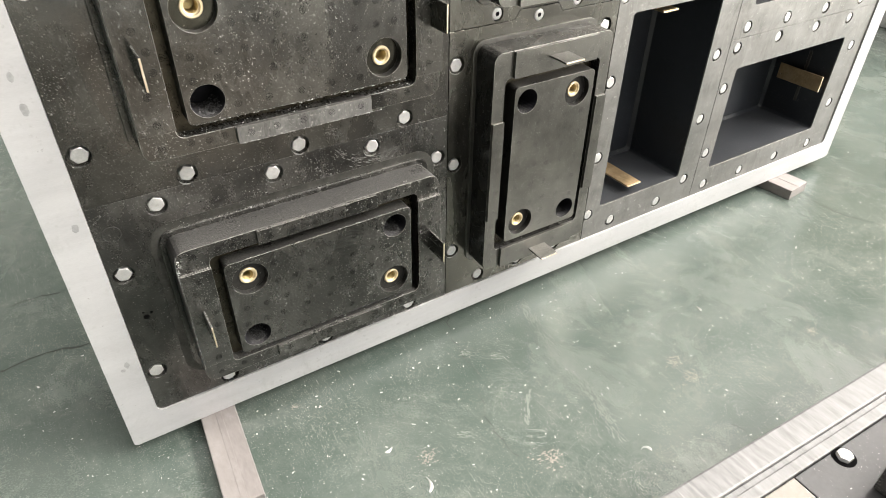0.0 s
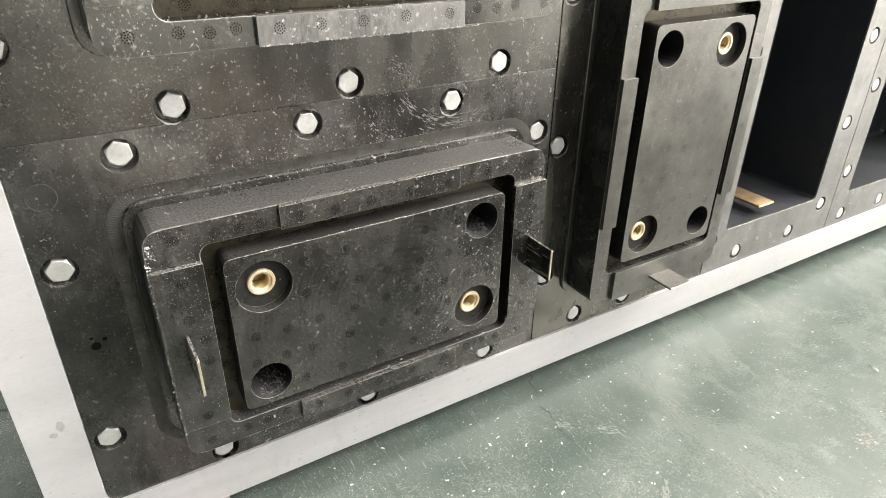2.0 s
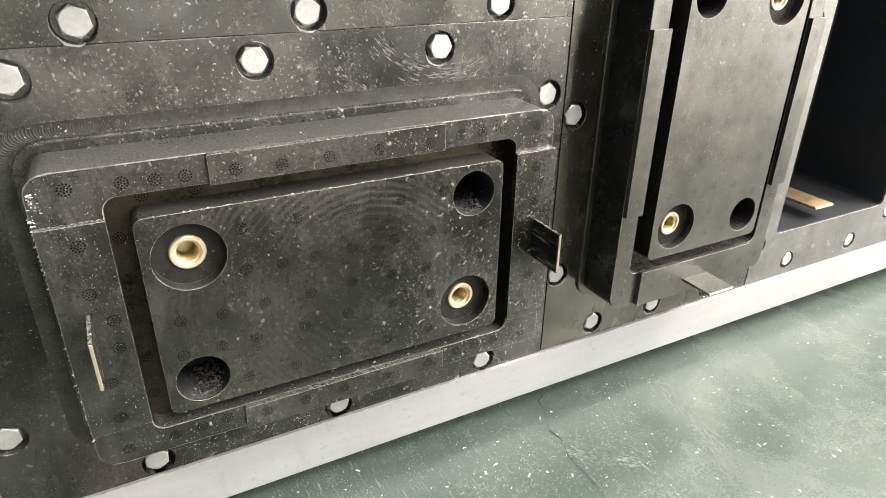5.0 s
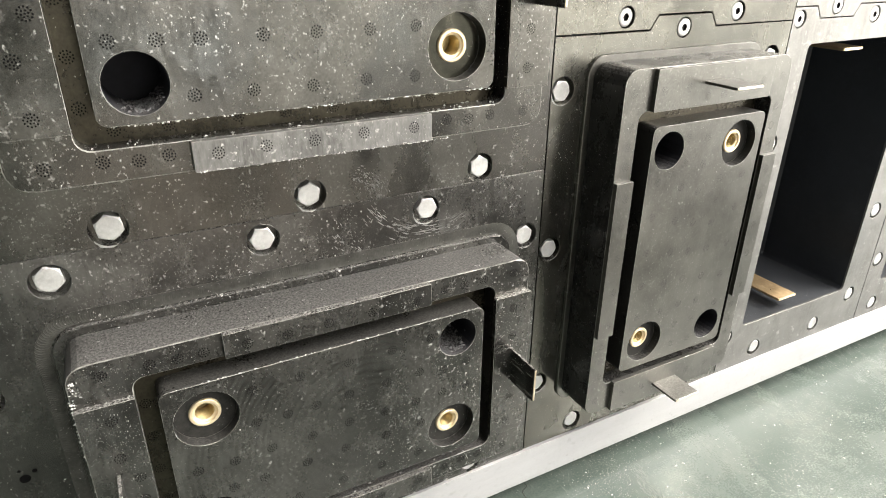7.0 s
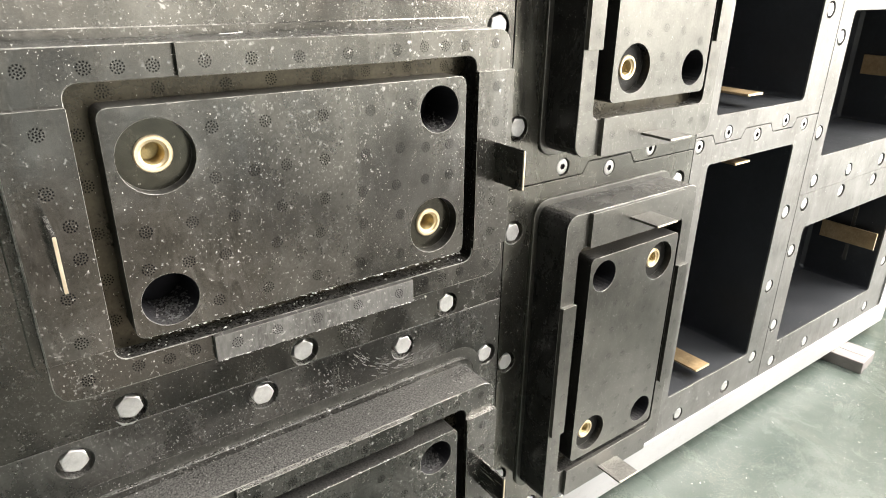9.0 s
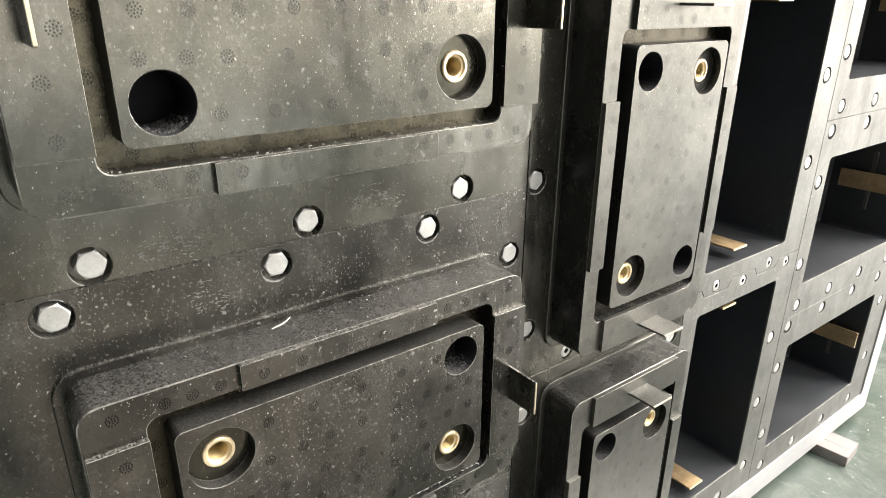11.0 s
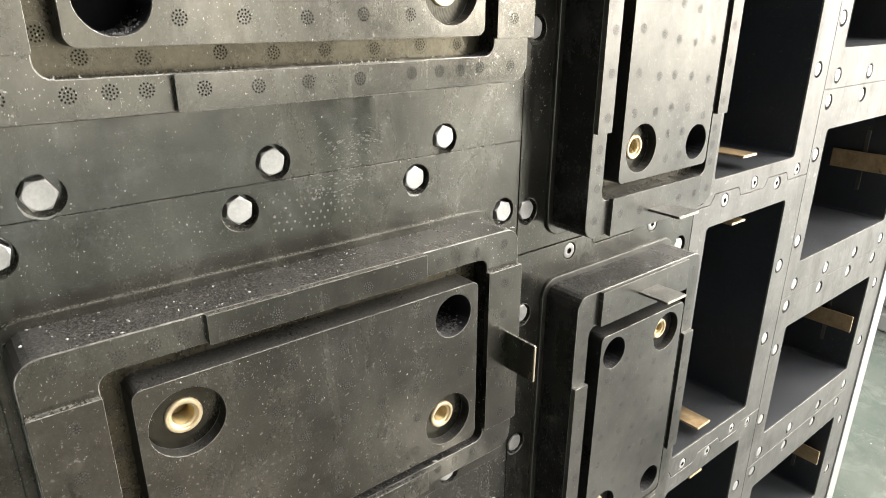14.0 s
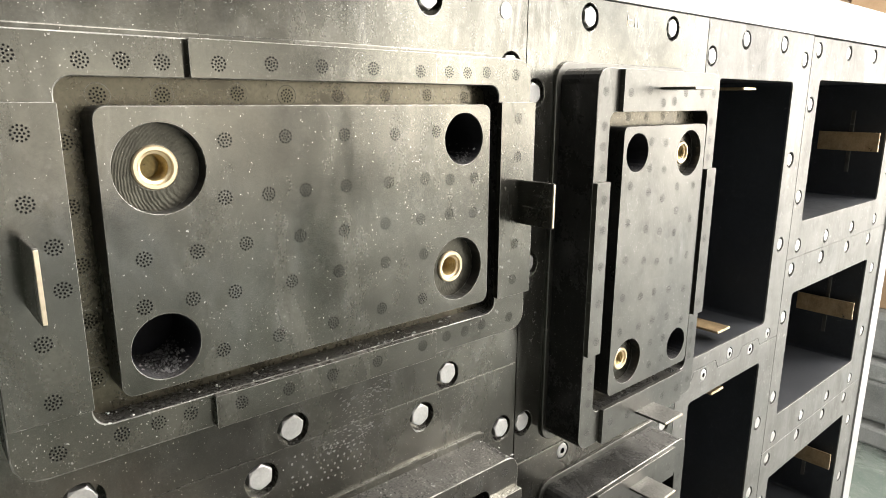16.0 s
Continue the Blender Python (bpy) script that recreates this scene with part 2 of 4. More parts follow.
EDGE = surface("worn_coating_edge", (0.035, 0.035, 0.032), (0.40, 0.39, 0.36), (0.25, 0.45), metal=0.6, scale=70, bump=0.2, grain=900)
# Black coating; the cavities' shade and a bluish lens veil are in its colour.
COAT_DEEP = surface("dim_bluish_cavity_coating", (0.016, 0.0185, 0.0225), (0.031, 0.035, 0.042), (0.28, 0.44), metal=0.1, specular=0.6, scale=11, dust=0.07, up_dust=0.06, speck=500)
SWIRL = surface("milled_coating", (0.03, 0.03, 0.027), (0.09, 0.089, 0.08), (0.3, 0.5), metal=0.7, scale=60, dust=0.14, bump=0.3, grain=420, up_dust=0.3, speck=420, depth=0.0005)
BARE = surface("bare_milled_aluminium", (0.165, 0.163, 0.155), (0.265, 0.262, 0.25), (0.44, 0.60), metal=0.9, scale=10, stretch=(1, 1, 3), bump=0.15,
               grain=260, dust=0.02, smudge=0.95, smudge_colour=(0.10, 0.096, 0.088), speck=500, scratch=0.3, haze=0.1, haze_scale=11.0)
FRAME = surface("frame_aluminium", (0.43, 0.43, 0.433), (0.53, 0.53, 0.533), (0.42, 0.6), metal=0.32, scale=11, stretch=(0.6, 1, 4), bump=0.35,
                grain=420, dust=0.03, dust_colour=(0.3, 0.3, 0.29), smudge=0.45, smudge_colour=(0.36, 0.36, 0.35), speck=110, scratch=0.45)
RAIL = surface("brushed_rail_aluminium", (0.10, 0.10, 0.10), (0.23, 0.23, 0.229), (0.42, 0.6), metal=0.35, scale=40, stretch=(2.0, 0.4, 1), bump=0.35,
               grain=110, smudge=0.6, smudge_colour=(0.22, 0.22, 0.215), scratch=0.3, dust_colour=(0.62, 0.62, 0.6))
ZINC = surface("zinc_plated_steel", (0.39, 0.39, 0.38), (0.60, 0.60, 0.585), (0.35, 0.55), metal=0.6, scale=60, bump=0.25, grain=600)
BRASS = surface("turned_brass", (0.70, 0.56, 0.35), (0.89, 0.76, 0.53), (0.36, 0.5), metal=0.7, scale=60, bump=0.15, grain=700)
# Thread in the bushes: brass darkened for the shade inside the bore.
THREAD = surface("shaded_brass_thread", (0.33, 0.255, 0.11), (0.60, 0.47, 0.23), (0.3, 0.5), metal=0.7, scale=90, bump=0.2, grain=700)
BRONZE = surface("dull_brass_plate", (0.34, 0.24, 0.125), (0.58, 0.43, 0.25), (0.32, 0.55), metal=0.85, scale=30, bump=0.3, dust=0.05, smudge=0.9, smudge_colour=(0.72, 0.58, 0.38), haze=0.12, haze_scale=40.0)
CLOGGED = surface("dust_filled_hole", (0.020, 0.020, 0.019), (0.048, 0.048, 0.045), (0.6, 0.8), scale=200)
# Black for flat discs that stand in for the shade inside small holes.
HOLE = surface("hole_shade_black", (0.003, 0.003, 0.003), (0.005, 0.005, 0.005), (0.8, 0.9), scale=40, specular=0.04)
# Bore walls near black: the shade of deeper holes is put into the colour.
SOCKET = surface("shaded_bore_black", (0.010, 0.010, 0.012), (0.022, 0.022, 0.026), (0.6, 0.8), scale=60, up_dust=0.12, specular=0.15)
# Foam residue in the bores, greyer than FOAM as their shade is mixed in.
RESIDUE = surface("shaded_foam_residue", (0.06, 0.06, 0.062), (0.17, 0.17, 0.172), (0.7, 0.9), scale=300)
FOAM = surface("white_foam_crumbs", (0.44, 0.44, 0.42), (0.62, 0.62, 0.60), (0.7, 0.9), scale=60)
BAR = surface("dull_flat_bar", (0.19, 0.173, 0.166), (0.29, 0.268, 0.257), (0.5, 0.7), metal=0.2, scale=14, stretch=(1, 0.3, 1), smudge=0.4,
              smudge_colour=(0.42, 0.40, 0.39))
FLOOR = surface("green_painted_concrete", (0.055, 0.079, 0.067), (0.121, 0.143, 0.126), (0.17, 0.30), scale=5.5, bump=0.16, grain=460, dust=0.42,
                dust_colour=(0.50, 0.485, 0.45), smudge=0.7, smudge_colour=(0.20, 0.215, 0.193), speck=330, scratch=0.4, specular=0.65, grain_mix=0.75, scratch_scale=480, haze=0.05, haze_scale=5.0)
SAWN = surface("sawn_aluminium_edge", (0.26, 0.26, 0.255), (0.78, 0.78, 0.77), (0.35, 0.6), metal=0.4, scale=150, stretch=(1, 1, 0.5), bump=0.8, grain=500, depth=0.001)
STAIN = surface("grey_oil_stain", (0.25, 0.25, 0.248), (0.40, 0.40, 0.396), (0.35, 0.55), metal=0.25, scale=120)
WALL = surface("painted_wall", (0.14, 0.14, 0.14), (0.2, 0.2, 0.195), (0.7, 0.9), scale=1.5)
ROOF = surface("roof_sheet", (0.14, 0.145, 0.15), (0.2, 0.2, 0.21), (0.5, 0.7), scale=1.5)
GREY_CAST = surface("grey_casting", (0.13, 0.135, 0.13), (0.27, 0.28, 0.27), (0.5, 0.7), metal=0.3, scale=6, smudge=0.6, smudge_colour=(0.42, 0.42, 0.41))
CARD = surface("brown_cardboard", (0.25, 0.16, 0.09), (0.36, 0.25, 0.15), (0.7, 0.9), scale=5)
PLATE_GREY = surface("worn_grey_plate", (0.03, 0.03, 0.031), (0.06, 0.06, 0.062), (0.4, 0.55), scale=9, dust=0.1, speck=300)
PLATE_TAN = surface("tan_plate", (0.19, 0.172, 0.152), (0.27, 0.247, 0.22), (0.5, 0.65), metal=0.1, scale=9, dust=0.05)
# Lower recess floors: dirt, with the shade in the recess darkened into the colour.
RECESS_DIM = surface("dim_dirty_recess", (0.010, 0.010, 0.0095), (0.034, 0.033, 0.030), (0.35, 0.55), specular=0.15, scale=120, bump=0.2, grain=700, depth=0.0004, dust=0.10, speck=420)
SCRAPED = surface("scraped_coating", (0.05, 0.0495, 0.047), (0.19, 0.188, 0.18), (0.3, 0.5), metal=0.6, scale=26, stretch=(1, 1, 0.3), bump=0.4, grain=420, dust=0.25, speck=460,
                  smudge=1.0, smudge_colour=(0.33, 0.33, 0.32), scratch=0.9, scratch_scale=200)
CHANNEL_OILY = surface("oily_channel_floor", (0.034, 0.030, 0.0205), (0.118, 0.107, 0.076), (0.2, 0.34), metal=0.75, scale=30, bump=0.3, grain=420, dust=0.03, speck=420, ripple=1.2)
# Lower channels: oil film, darker than above because their shade is in the colour.
CHANNEL = surface("dim_oily_channel", (0.016, 0.0138, 0.0095), (0.066, 0.058, 0.040), (0.2, 0.36), metal=0.75, scale=30, bump=0.3, grain=420, dust=0.02, speck=420, ripple=1.2)
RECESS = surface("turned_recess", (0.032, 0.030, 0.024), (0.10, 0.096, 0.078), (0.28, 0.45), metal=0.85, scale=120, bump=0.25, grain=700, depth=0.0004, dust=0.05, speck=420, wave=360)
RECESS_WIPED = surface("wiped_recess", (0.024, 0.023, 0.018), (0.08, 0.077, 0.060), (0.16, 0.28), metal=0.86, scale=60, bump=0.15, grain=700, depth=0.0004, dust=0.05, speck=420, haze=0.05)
CHIPPED = surface("bare_chipped_lip", (0.20, 0.198, 0.19), (0.52, 0.515, 0.50), (0.3, 0.5), metal=0.6, scale=240, bump=0.4, grain=900)
TIP = surface("bare_bright_edge", (0.55, 0.46, 0.33), (0.75, 0.65, 0.50), (0.3, 0.45), metal=0.8, scale=60)
CHIP = surface("bare_floor_patch", (0.20, 0.175, 0.155), (0.32, 0.285, 0.255), (0.6, 0.8), scale=120, bump=0.5, grain=500)
SCUFF = surface("pale_floor_scuff", (0.115, 0.138, 0.122), (0.195, 0.212, 0.19), (0.4, 0.6), scale=160, bump=0.2, grain=500)
SMEAR = surface("pale_wipe_smear", (0.095, 0.0945, 0.090), (0.225, 0.223, 0.214), (0.4, 0.6), metal=0.4, scale=200, bump=0.2, grain=700)
CRACK = surface("crack_dark", (0.02, 0.025, 0.02), (0.04, 0.045, 0.04), (0.8, 0.9), scale=30)


# ---------------------------------------------------------------- mesh helpers
from mathutils import geometry


def rrect(cx, cz, hw, hh, r, n=5):
    """A rounded rectangle as a loop of (x, z), against the clock."""
    out = []
    for sx, sz, a0 in ((1, 1, 0), (-1, 1, 90), (-1, -1, 180), (1, -1, 270)):
        for i in range(n + 1):
            a = radians(a0 + 90 * i / n)
            out.append((cx + sx * (hw - r) + r * math.cos(a), cz + sz * (hh - r) + r * math.sin(a)))
    return out


def ring(cx, cz, r, n=20, turn=0.0):
    return [(cx + r * math.cos(turn + math.tau * i / n), cz + r * math.sin(turn + math.tau * i / n)) for i in range(n)]


def inside(x, z, loop):
    hit = False
    for (x0, z0), (x1, z1) in zip(loop, loop[1:] + loop[:1]):
        if (z0 > z) != (z1 > z) and x < x0 + (z - z0) * (x1 - x0) / (z1 - z0):
            hit = not hit
    return hit


def fill(loops):
    """Triangles of the area inside the first loop and outside the others."""
    pts, edges = [], []
    for loop in loops:
        k = len(pts)
        pts += [Vector(p) for p in loop]
        edges += [(k + i, k + (i + 1) % len(loop)) for i in range(len(loop))]
    vs, _, fs, *_ = geometry.delaunay_2d_cdt(pts, edges, [], 0, 1e-8)
    out = []
    for f in fs:
        cx, cz = sum(vs[i][0] for i in f) / len(f), sum(vs[i][1] for i in f) / len(f)
        if inside(cx, cz, loops[0]) and not any(inside(cx, cz, h) for h in loops[1:]):
            out.append([tuple(vs[i]) for i in f])
    return out


def slab(outer, yf, yb, holes=(), pockets=(), back=True, sides=0):
    """A plate in the xz plane from yf (front) to yb, with holes right through and pockets (loop, depth), which may have a bore (loop, depth) in their floor.
    sides: the material slot of its outer and inner walls."""
    bm = bmesh.new()

    def face(points, slot=0):
        bm.faces.new([bm.verts.new(p) for p in points]).material_index = slot

    for tri in fill([outer, *holes, *[p[0] for p in pockets]]):
        face([(x, yf, z) for x, z in tri])
    if back:
        for tri in fill([outer, *holes]):
            face([(x, yb, z) for x, z in reversed(tri)])
    for loop, y in [(outer, yb)] + [(h, yb) for h in holes] + [(p[0], yf + p[1]) for p in pockets]:
        for (x0, z0), (x1, z1) in zip(loop, loop[1:] + loop[:1]):
            face([(x0, yf, z0), (x0, y, z0), (x1, y, z1), (x1, yf, z1)], sides)
    for loop, d, *bore in pockets:
        if bore:
            inner, deeper = bore
            for tri in fill([loop, inner]):
                face([(x, yf + d, z) for x, z in tri])
            for (x0, z0), (x1, z1) in zip(inner, inner[1:] + inner[:1]):
                face([(x0, yf + d, z0), (x0, yf + deeper, z0), (x1, yf + deeper, z1), (x1, yf + d, z1)])
            loop, d = inner, deeper
        face([(x, yf + d, z) for x, z in loop])
    bmesh.ops.remove_doubles(bm, verts=bm.verts, dist=1e-6)
    bmesh.ops.recalc_face_normals(bm, faces=bm.faces)
    return bm


def block(x0, x1, y0, y1, z0, z1, bevel=0.0, segments=2):
    bm = bmesh.new()
    bmesh.ops.create_cube(bm, size=1)
    for v in bm.verts:
        v.co = ((x0 + x1) / 2 + v.co.x * (x1 - x0), (y0 + y1) / 2 + v.co.y * (y1 - y0), (z0 + z1) / 2 + v.co.z * (z1 - z0))
    if bevel:
        bmesh.ops.bevel(bm, geom=bm.edges[:], offset=bevel, segments=segments, affect="EDGES", profile=0.5)
    return bm


def as_mesh(name, bm, *mats):
    me = bpy.data.meshes.new(name)
    bm.to_mesh(me)
    bm.free()
    for m in mats:
        me.materials.append(m)
    return me


finish = None      # the coating of the insert being built: the upper and the upright ones have been wiped clean of dust


def part(name, bm, material, parent, label="", bevel=0.0, m=None, swap=None, edged=True):
    """One mesh object under a thing or a part. bm: a bmesh or a ready mesh."""
    me = bm if isinstance(bm, bpy.types.Mesh) else as_mesh(name, bm, material)
    ob = new(name, me)
    ob.parent = parent
    if m is not None:
        ob.matrix_local = m
    if swap is None and finish and me.materials and me.materials[0] == COAT:
        swap = finish
    if swap:
        ob.material_slots[0].link = "OBJECT"
        ob.material_slots[0].material = swap
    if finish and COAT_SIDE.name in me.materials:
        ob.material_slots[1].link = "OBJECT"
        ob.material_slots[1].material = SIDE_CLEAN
    if bevel:
        b = ob.modifiers.new("worn_edges", "BEVEL")
        b.width, b.segments, b.limit_method, b.angle_limit, b.harden_normals = bevel, 2, "ANGLE", radians(40), False
        if edged and me.materials[0] == COAT:
            if EDGE.name not in me.materials:
                me.materials.append(EDGE)
            b.material = me.materials.find(EDGE.name)
    return tagged(ob, label)


def thing(name, m, label, category, group="", kind=""):
    ob = new(name)
    ob.empty_display_size = 0.05
    ob.matrix_world = m
    return tagged(ob, label, category, group, kind)


LIFT = -0.037


def at(x, y, z):
    return Matrix.Translation((x, y, z + LIFT))


# ---------------------------------------------------------------- fixings
def hex_bolt_mesh(af=0.0158, height=0.0085, seat=0.009):
    """A hexagon head whose corners are turned off in a round chamfer."""
    bm = bmesh.new()
    n, ap, rows = 36, af / 2, []
    reach = [ap / math.cos((math.tau * i / n) % (math.pi / 3) - math.pi / 6) for i in range(n)]

    def loop(radius, y):
        rows.append([bm.verts.new((radius(i) * math.cos(math.tau * i / n), y(i), radius(i) * math.sin(math.tau * i / n))) for i in range(n)])

    top = seat - height
    loop(lambda i: reach[i], lambda i: seat)
    loop(lambda i: reach[i], lambda i: top + 0.0003 + 0.62 * (reach[i] - ap))
    loop(lambda i: 0.955 * ap, lambda i: top)
    loop(lambda i: 0.40 * ap, lambda i: top + 0.00008)
    for a, b in zip(rows, rows[1:]):
        for i in range(n):
            bm.faces.new((a[i], a[(i + 1) % n], b[(i + 1) % n], b[i]))
    bm.faces.new(rows[-1])
    bmesh.ops.recalc_face_normals(bm, faces=bm.faces)
    return as_mesh("bolt", bm, ZINC)


def tube(r_out, r_in, y0, y1, inner_depth, n=24, lip=0.0012, floor=True):
    """A bush along y with a bore: y0 is the front."""
    bm = bmesh.new()
    prof = [(r_out, y1), (r_out, y0 + lip), (r_out - lip, y0), (r_in + lip, y0), (r_in, y0 + lip), (r_in, y0 + inner_depth), (0.0, y0 + inner_depth)]
    rows = [[bm.verts.new((r * math.cos(math.tau * i / n), y, r * math.sin(math.tau * i / n))) for i in range(n)] for r, y in prof[:-1]]
    for a, b in zip(rows, rows[1:]):
        for i in range(n):
            bm.faces.new((a[i], a[(i + 1) % n], b[(i + 1) % n], b[i]))
    if floor:
        bm.faces.new(rows[-1])
    bmesh.ops.recalc_face_normals(bm, faces=bm.faces)
    return bm


def socket_screw_mesh():
    """A pan-headed screw nearly flush with its pocket, with a small hexagon socket."""
    bm, n = bmesh.new(), 24
    rows = []
    for r, y, six in ((0.0079, 0.0068, 0), (0.0079, 0.0016, 0), (0.0074, 0.0007, 0), (0.0060, 0.0003, 0), (0.0035, 0.0002, 0), (0.0030, 0.0003, 1), (0.0029, 0.0026, 1), (0.0002, 0.0028, 0)):
        rows.append([bm.verts.new((k * math.cos(a), y, k * math.sin(a))) for a, k in
                     ((math.tau * i / n, r / (math.cos((math.tau * i / n) % (math.pi / 3) - math.pi / 6) / 0.93 if six else 1.0)) for i in range(n))])
    for k, (p, q) in enumerate(zip(rows, rows[1:])):
        for i in range(n):
            bm.faces.new((p[i], p[(i + 1) % n], q[(i + 1) % n], q[i])).material_index = int(k > 4)
    bmesh.ops.recalc_face_normals(bm, faces=bm.faces)
    return as_mesh("socket_screw", bm, ZINC, SOCKET)


def vent_mesh(hole, joint, dark):
    """A round core vent: flat dark hexagons for the shade in its rings of small holes, and a thin joint line round it
    where the floor is unworn.
    """
    bm = bmesh.new()
    n = 20
    if joint:
        rows = [[bm.verts.new((r * math.cos(math.tau * i / n), y, r * math.sin(math.tau * i / n))) for i in range(n)] for r, y in ((0.0057, 0.0), (0.00562, -0.00006), (0.00546, -0.00006), (0.0054, 0.0))]
        for a, b in zip(rows, rows[1:]):
            for i in range(n):
                bm.faces.new((a[i], a[(i + 1) % n], b[(i + 1) % n], b[i]))
    for ring_r, count in ((0.0, 1), (0.00165, 6), (0.0033, 12)):
        for i in range(count):
            a = math.tau * (i + 0.5 * (count == 12)) / count
            x, z = ring_r * math.cos(a), ring_r * math.sin(a)
            f = bm.faces.new([bm.verts.new((x + hole * math.cos(math.tau * k / 6), -0.00015, z + hole * math.sin(math.tau * k / 6))) for k in range(6)])
            f.material_index = 1
    bmesh.ops.recalc_face_normals(bm, faces=bm.faces)
    return as_mesh("core_vent", bm, COAT, dark)


BOLT, SCREW = hex_bolt_mesh(), socket_screw_mesh()
VENT_OPEN, VENT_JOINT, VENT_PART, VENT_CLOGGED = vent_mesh(0.00053, False, HOLE), vent_mesh(0.00055, True, HOLE), vent_mesh(0.00055, False, CLOGGED), vent_mesh(0.00044, False, CLOGGED)


def add_bolts(parent, spots, rng, mesh=BOLT, name="bolt"):
    for x, z in spots:
        m = Matrix.Translation((x, rng.uniform(-0.0006, 0.0008), z)) @ Matrix.Rotation(rng.uniform(0, math.tau), 4, "Y") @ Matrix.Rotation(rng.uniform(-0.03, 0.03), 4, "X")
        part(name, mesh, None, parent, m=m)


# ---------------------------------------------------------------- the cores
RIM_Y, PAD_Y, CORE_Y, GAP_Y = -0.041, -0.0455, -0.047, -0.026
BUSHES, SOCKETS = ((-0.0945, 0.040), (0.0945, -0.040)), ((0.099, 0.047), (-0.099, -0.047))


def track_ridges(hw, hh, r, half, pitch=0.0015):
    """The cutter's overlapping crescents along a rounded rectangle, as low ridges on a shallow band."""
    bm = slab(rrect(0, 0, hw + half, hh + half, r + half), -0.0004, 0.0, holes=[rrect(0, 0, hw - half, hh - half, r - half)], back=False)
    loop = rrect(0, 0, hw, hh, r, 10)
    for (x0, z0), (x1, z1) in zip(loop, loop[1:] + loop[:1]):
        length = math.hypot(x1 - x0, z1 - z0)
        tx, tz = (x1 - x0) / length, (z1 - z0) / length
        n = max(1, round(length / pitch))
        for k in range(n):
            px, pz = x0 + (x1 - x0) * k / n, z0 + (z1 - z0) * k / n
            rows, top = [], -0.0004 - 0.00014 * (0.2 + 0.8 * abs(math.sin(k * 2.4 + 9 * px)))
            for i in range(6):
                a = radians(-72 + 144 * i / 5)
                u, v = half * 0.9 * (math.cos(a) - 0.6), half * 0.98 * math.sin(a)
                x, z = px + tx * u - tz * v, pz + tz * u + tx * v
                rows.append([bm.verts.new((x + tx * e, y, z + tz * e)) for e, y in ((-0.00055, -0.0004), (0.0, top), (0.00045, -0.0004))])
            for a, b in zip(rows, rows[1:]):
                for q in (0, 1):
                    bm.faces.new((a[q], a[q + 1], b[q + 1], b[q]))
    return bm


def threaded_bush(y0=-0.0402, y1=-0.0370):
    """A turned bush with a stepped mouth and a coarse thread down its bore."""
    bm, n = bmesh.new(), 28
    prof = [(0.0108, y1), (0.0108, y0 + 0.0007), (0.0101, y0), (0.0085, y0), (0.0080, y0 + 0.0006), (0.0079, y0 + 0.0016), (0.0066, y0 + 0.0022)]
    for k in range(8):
        prof += [(0.0066, y0 + 0.003 + 0.0016 * k), (0.0060, y0 + 0.0038 + 0.0016 * k)]
    prof += [(0.0066, y0 + 0.0165), (0.0003, y0 + 0.0175)]
    rows = [[bm.verts.new((r * math.cos(math.tau * i / n), y, r * math.sin(math.tau * i / n))) for i in range(n)] for r, y in prof]
    for k, (a, b) in enumerate(zip(rows, rows[1:])):
        for i in range(n):
            bm.faces.new((a[i], a[(i + 1) % n], b[(i + 1) % n], b[i])).material_index = int(k > 6)
    bmesh.ops.recalc_face_normals(bm, faces=bm.faces)
    return bm


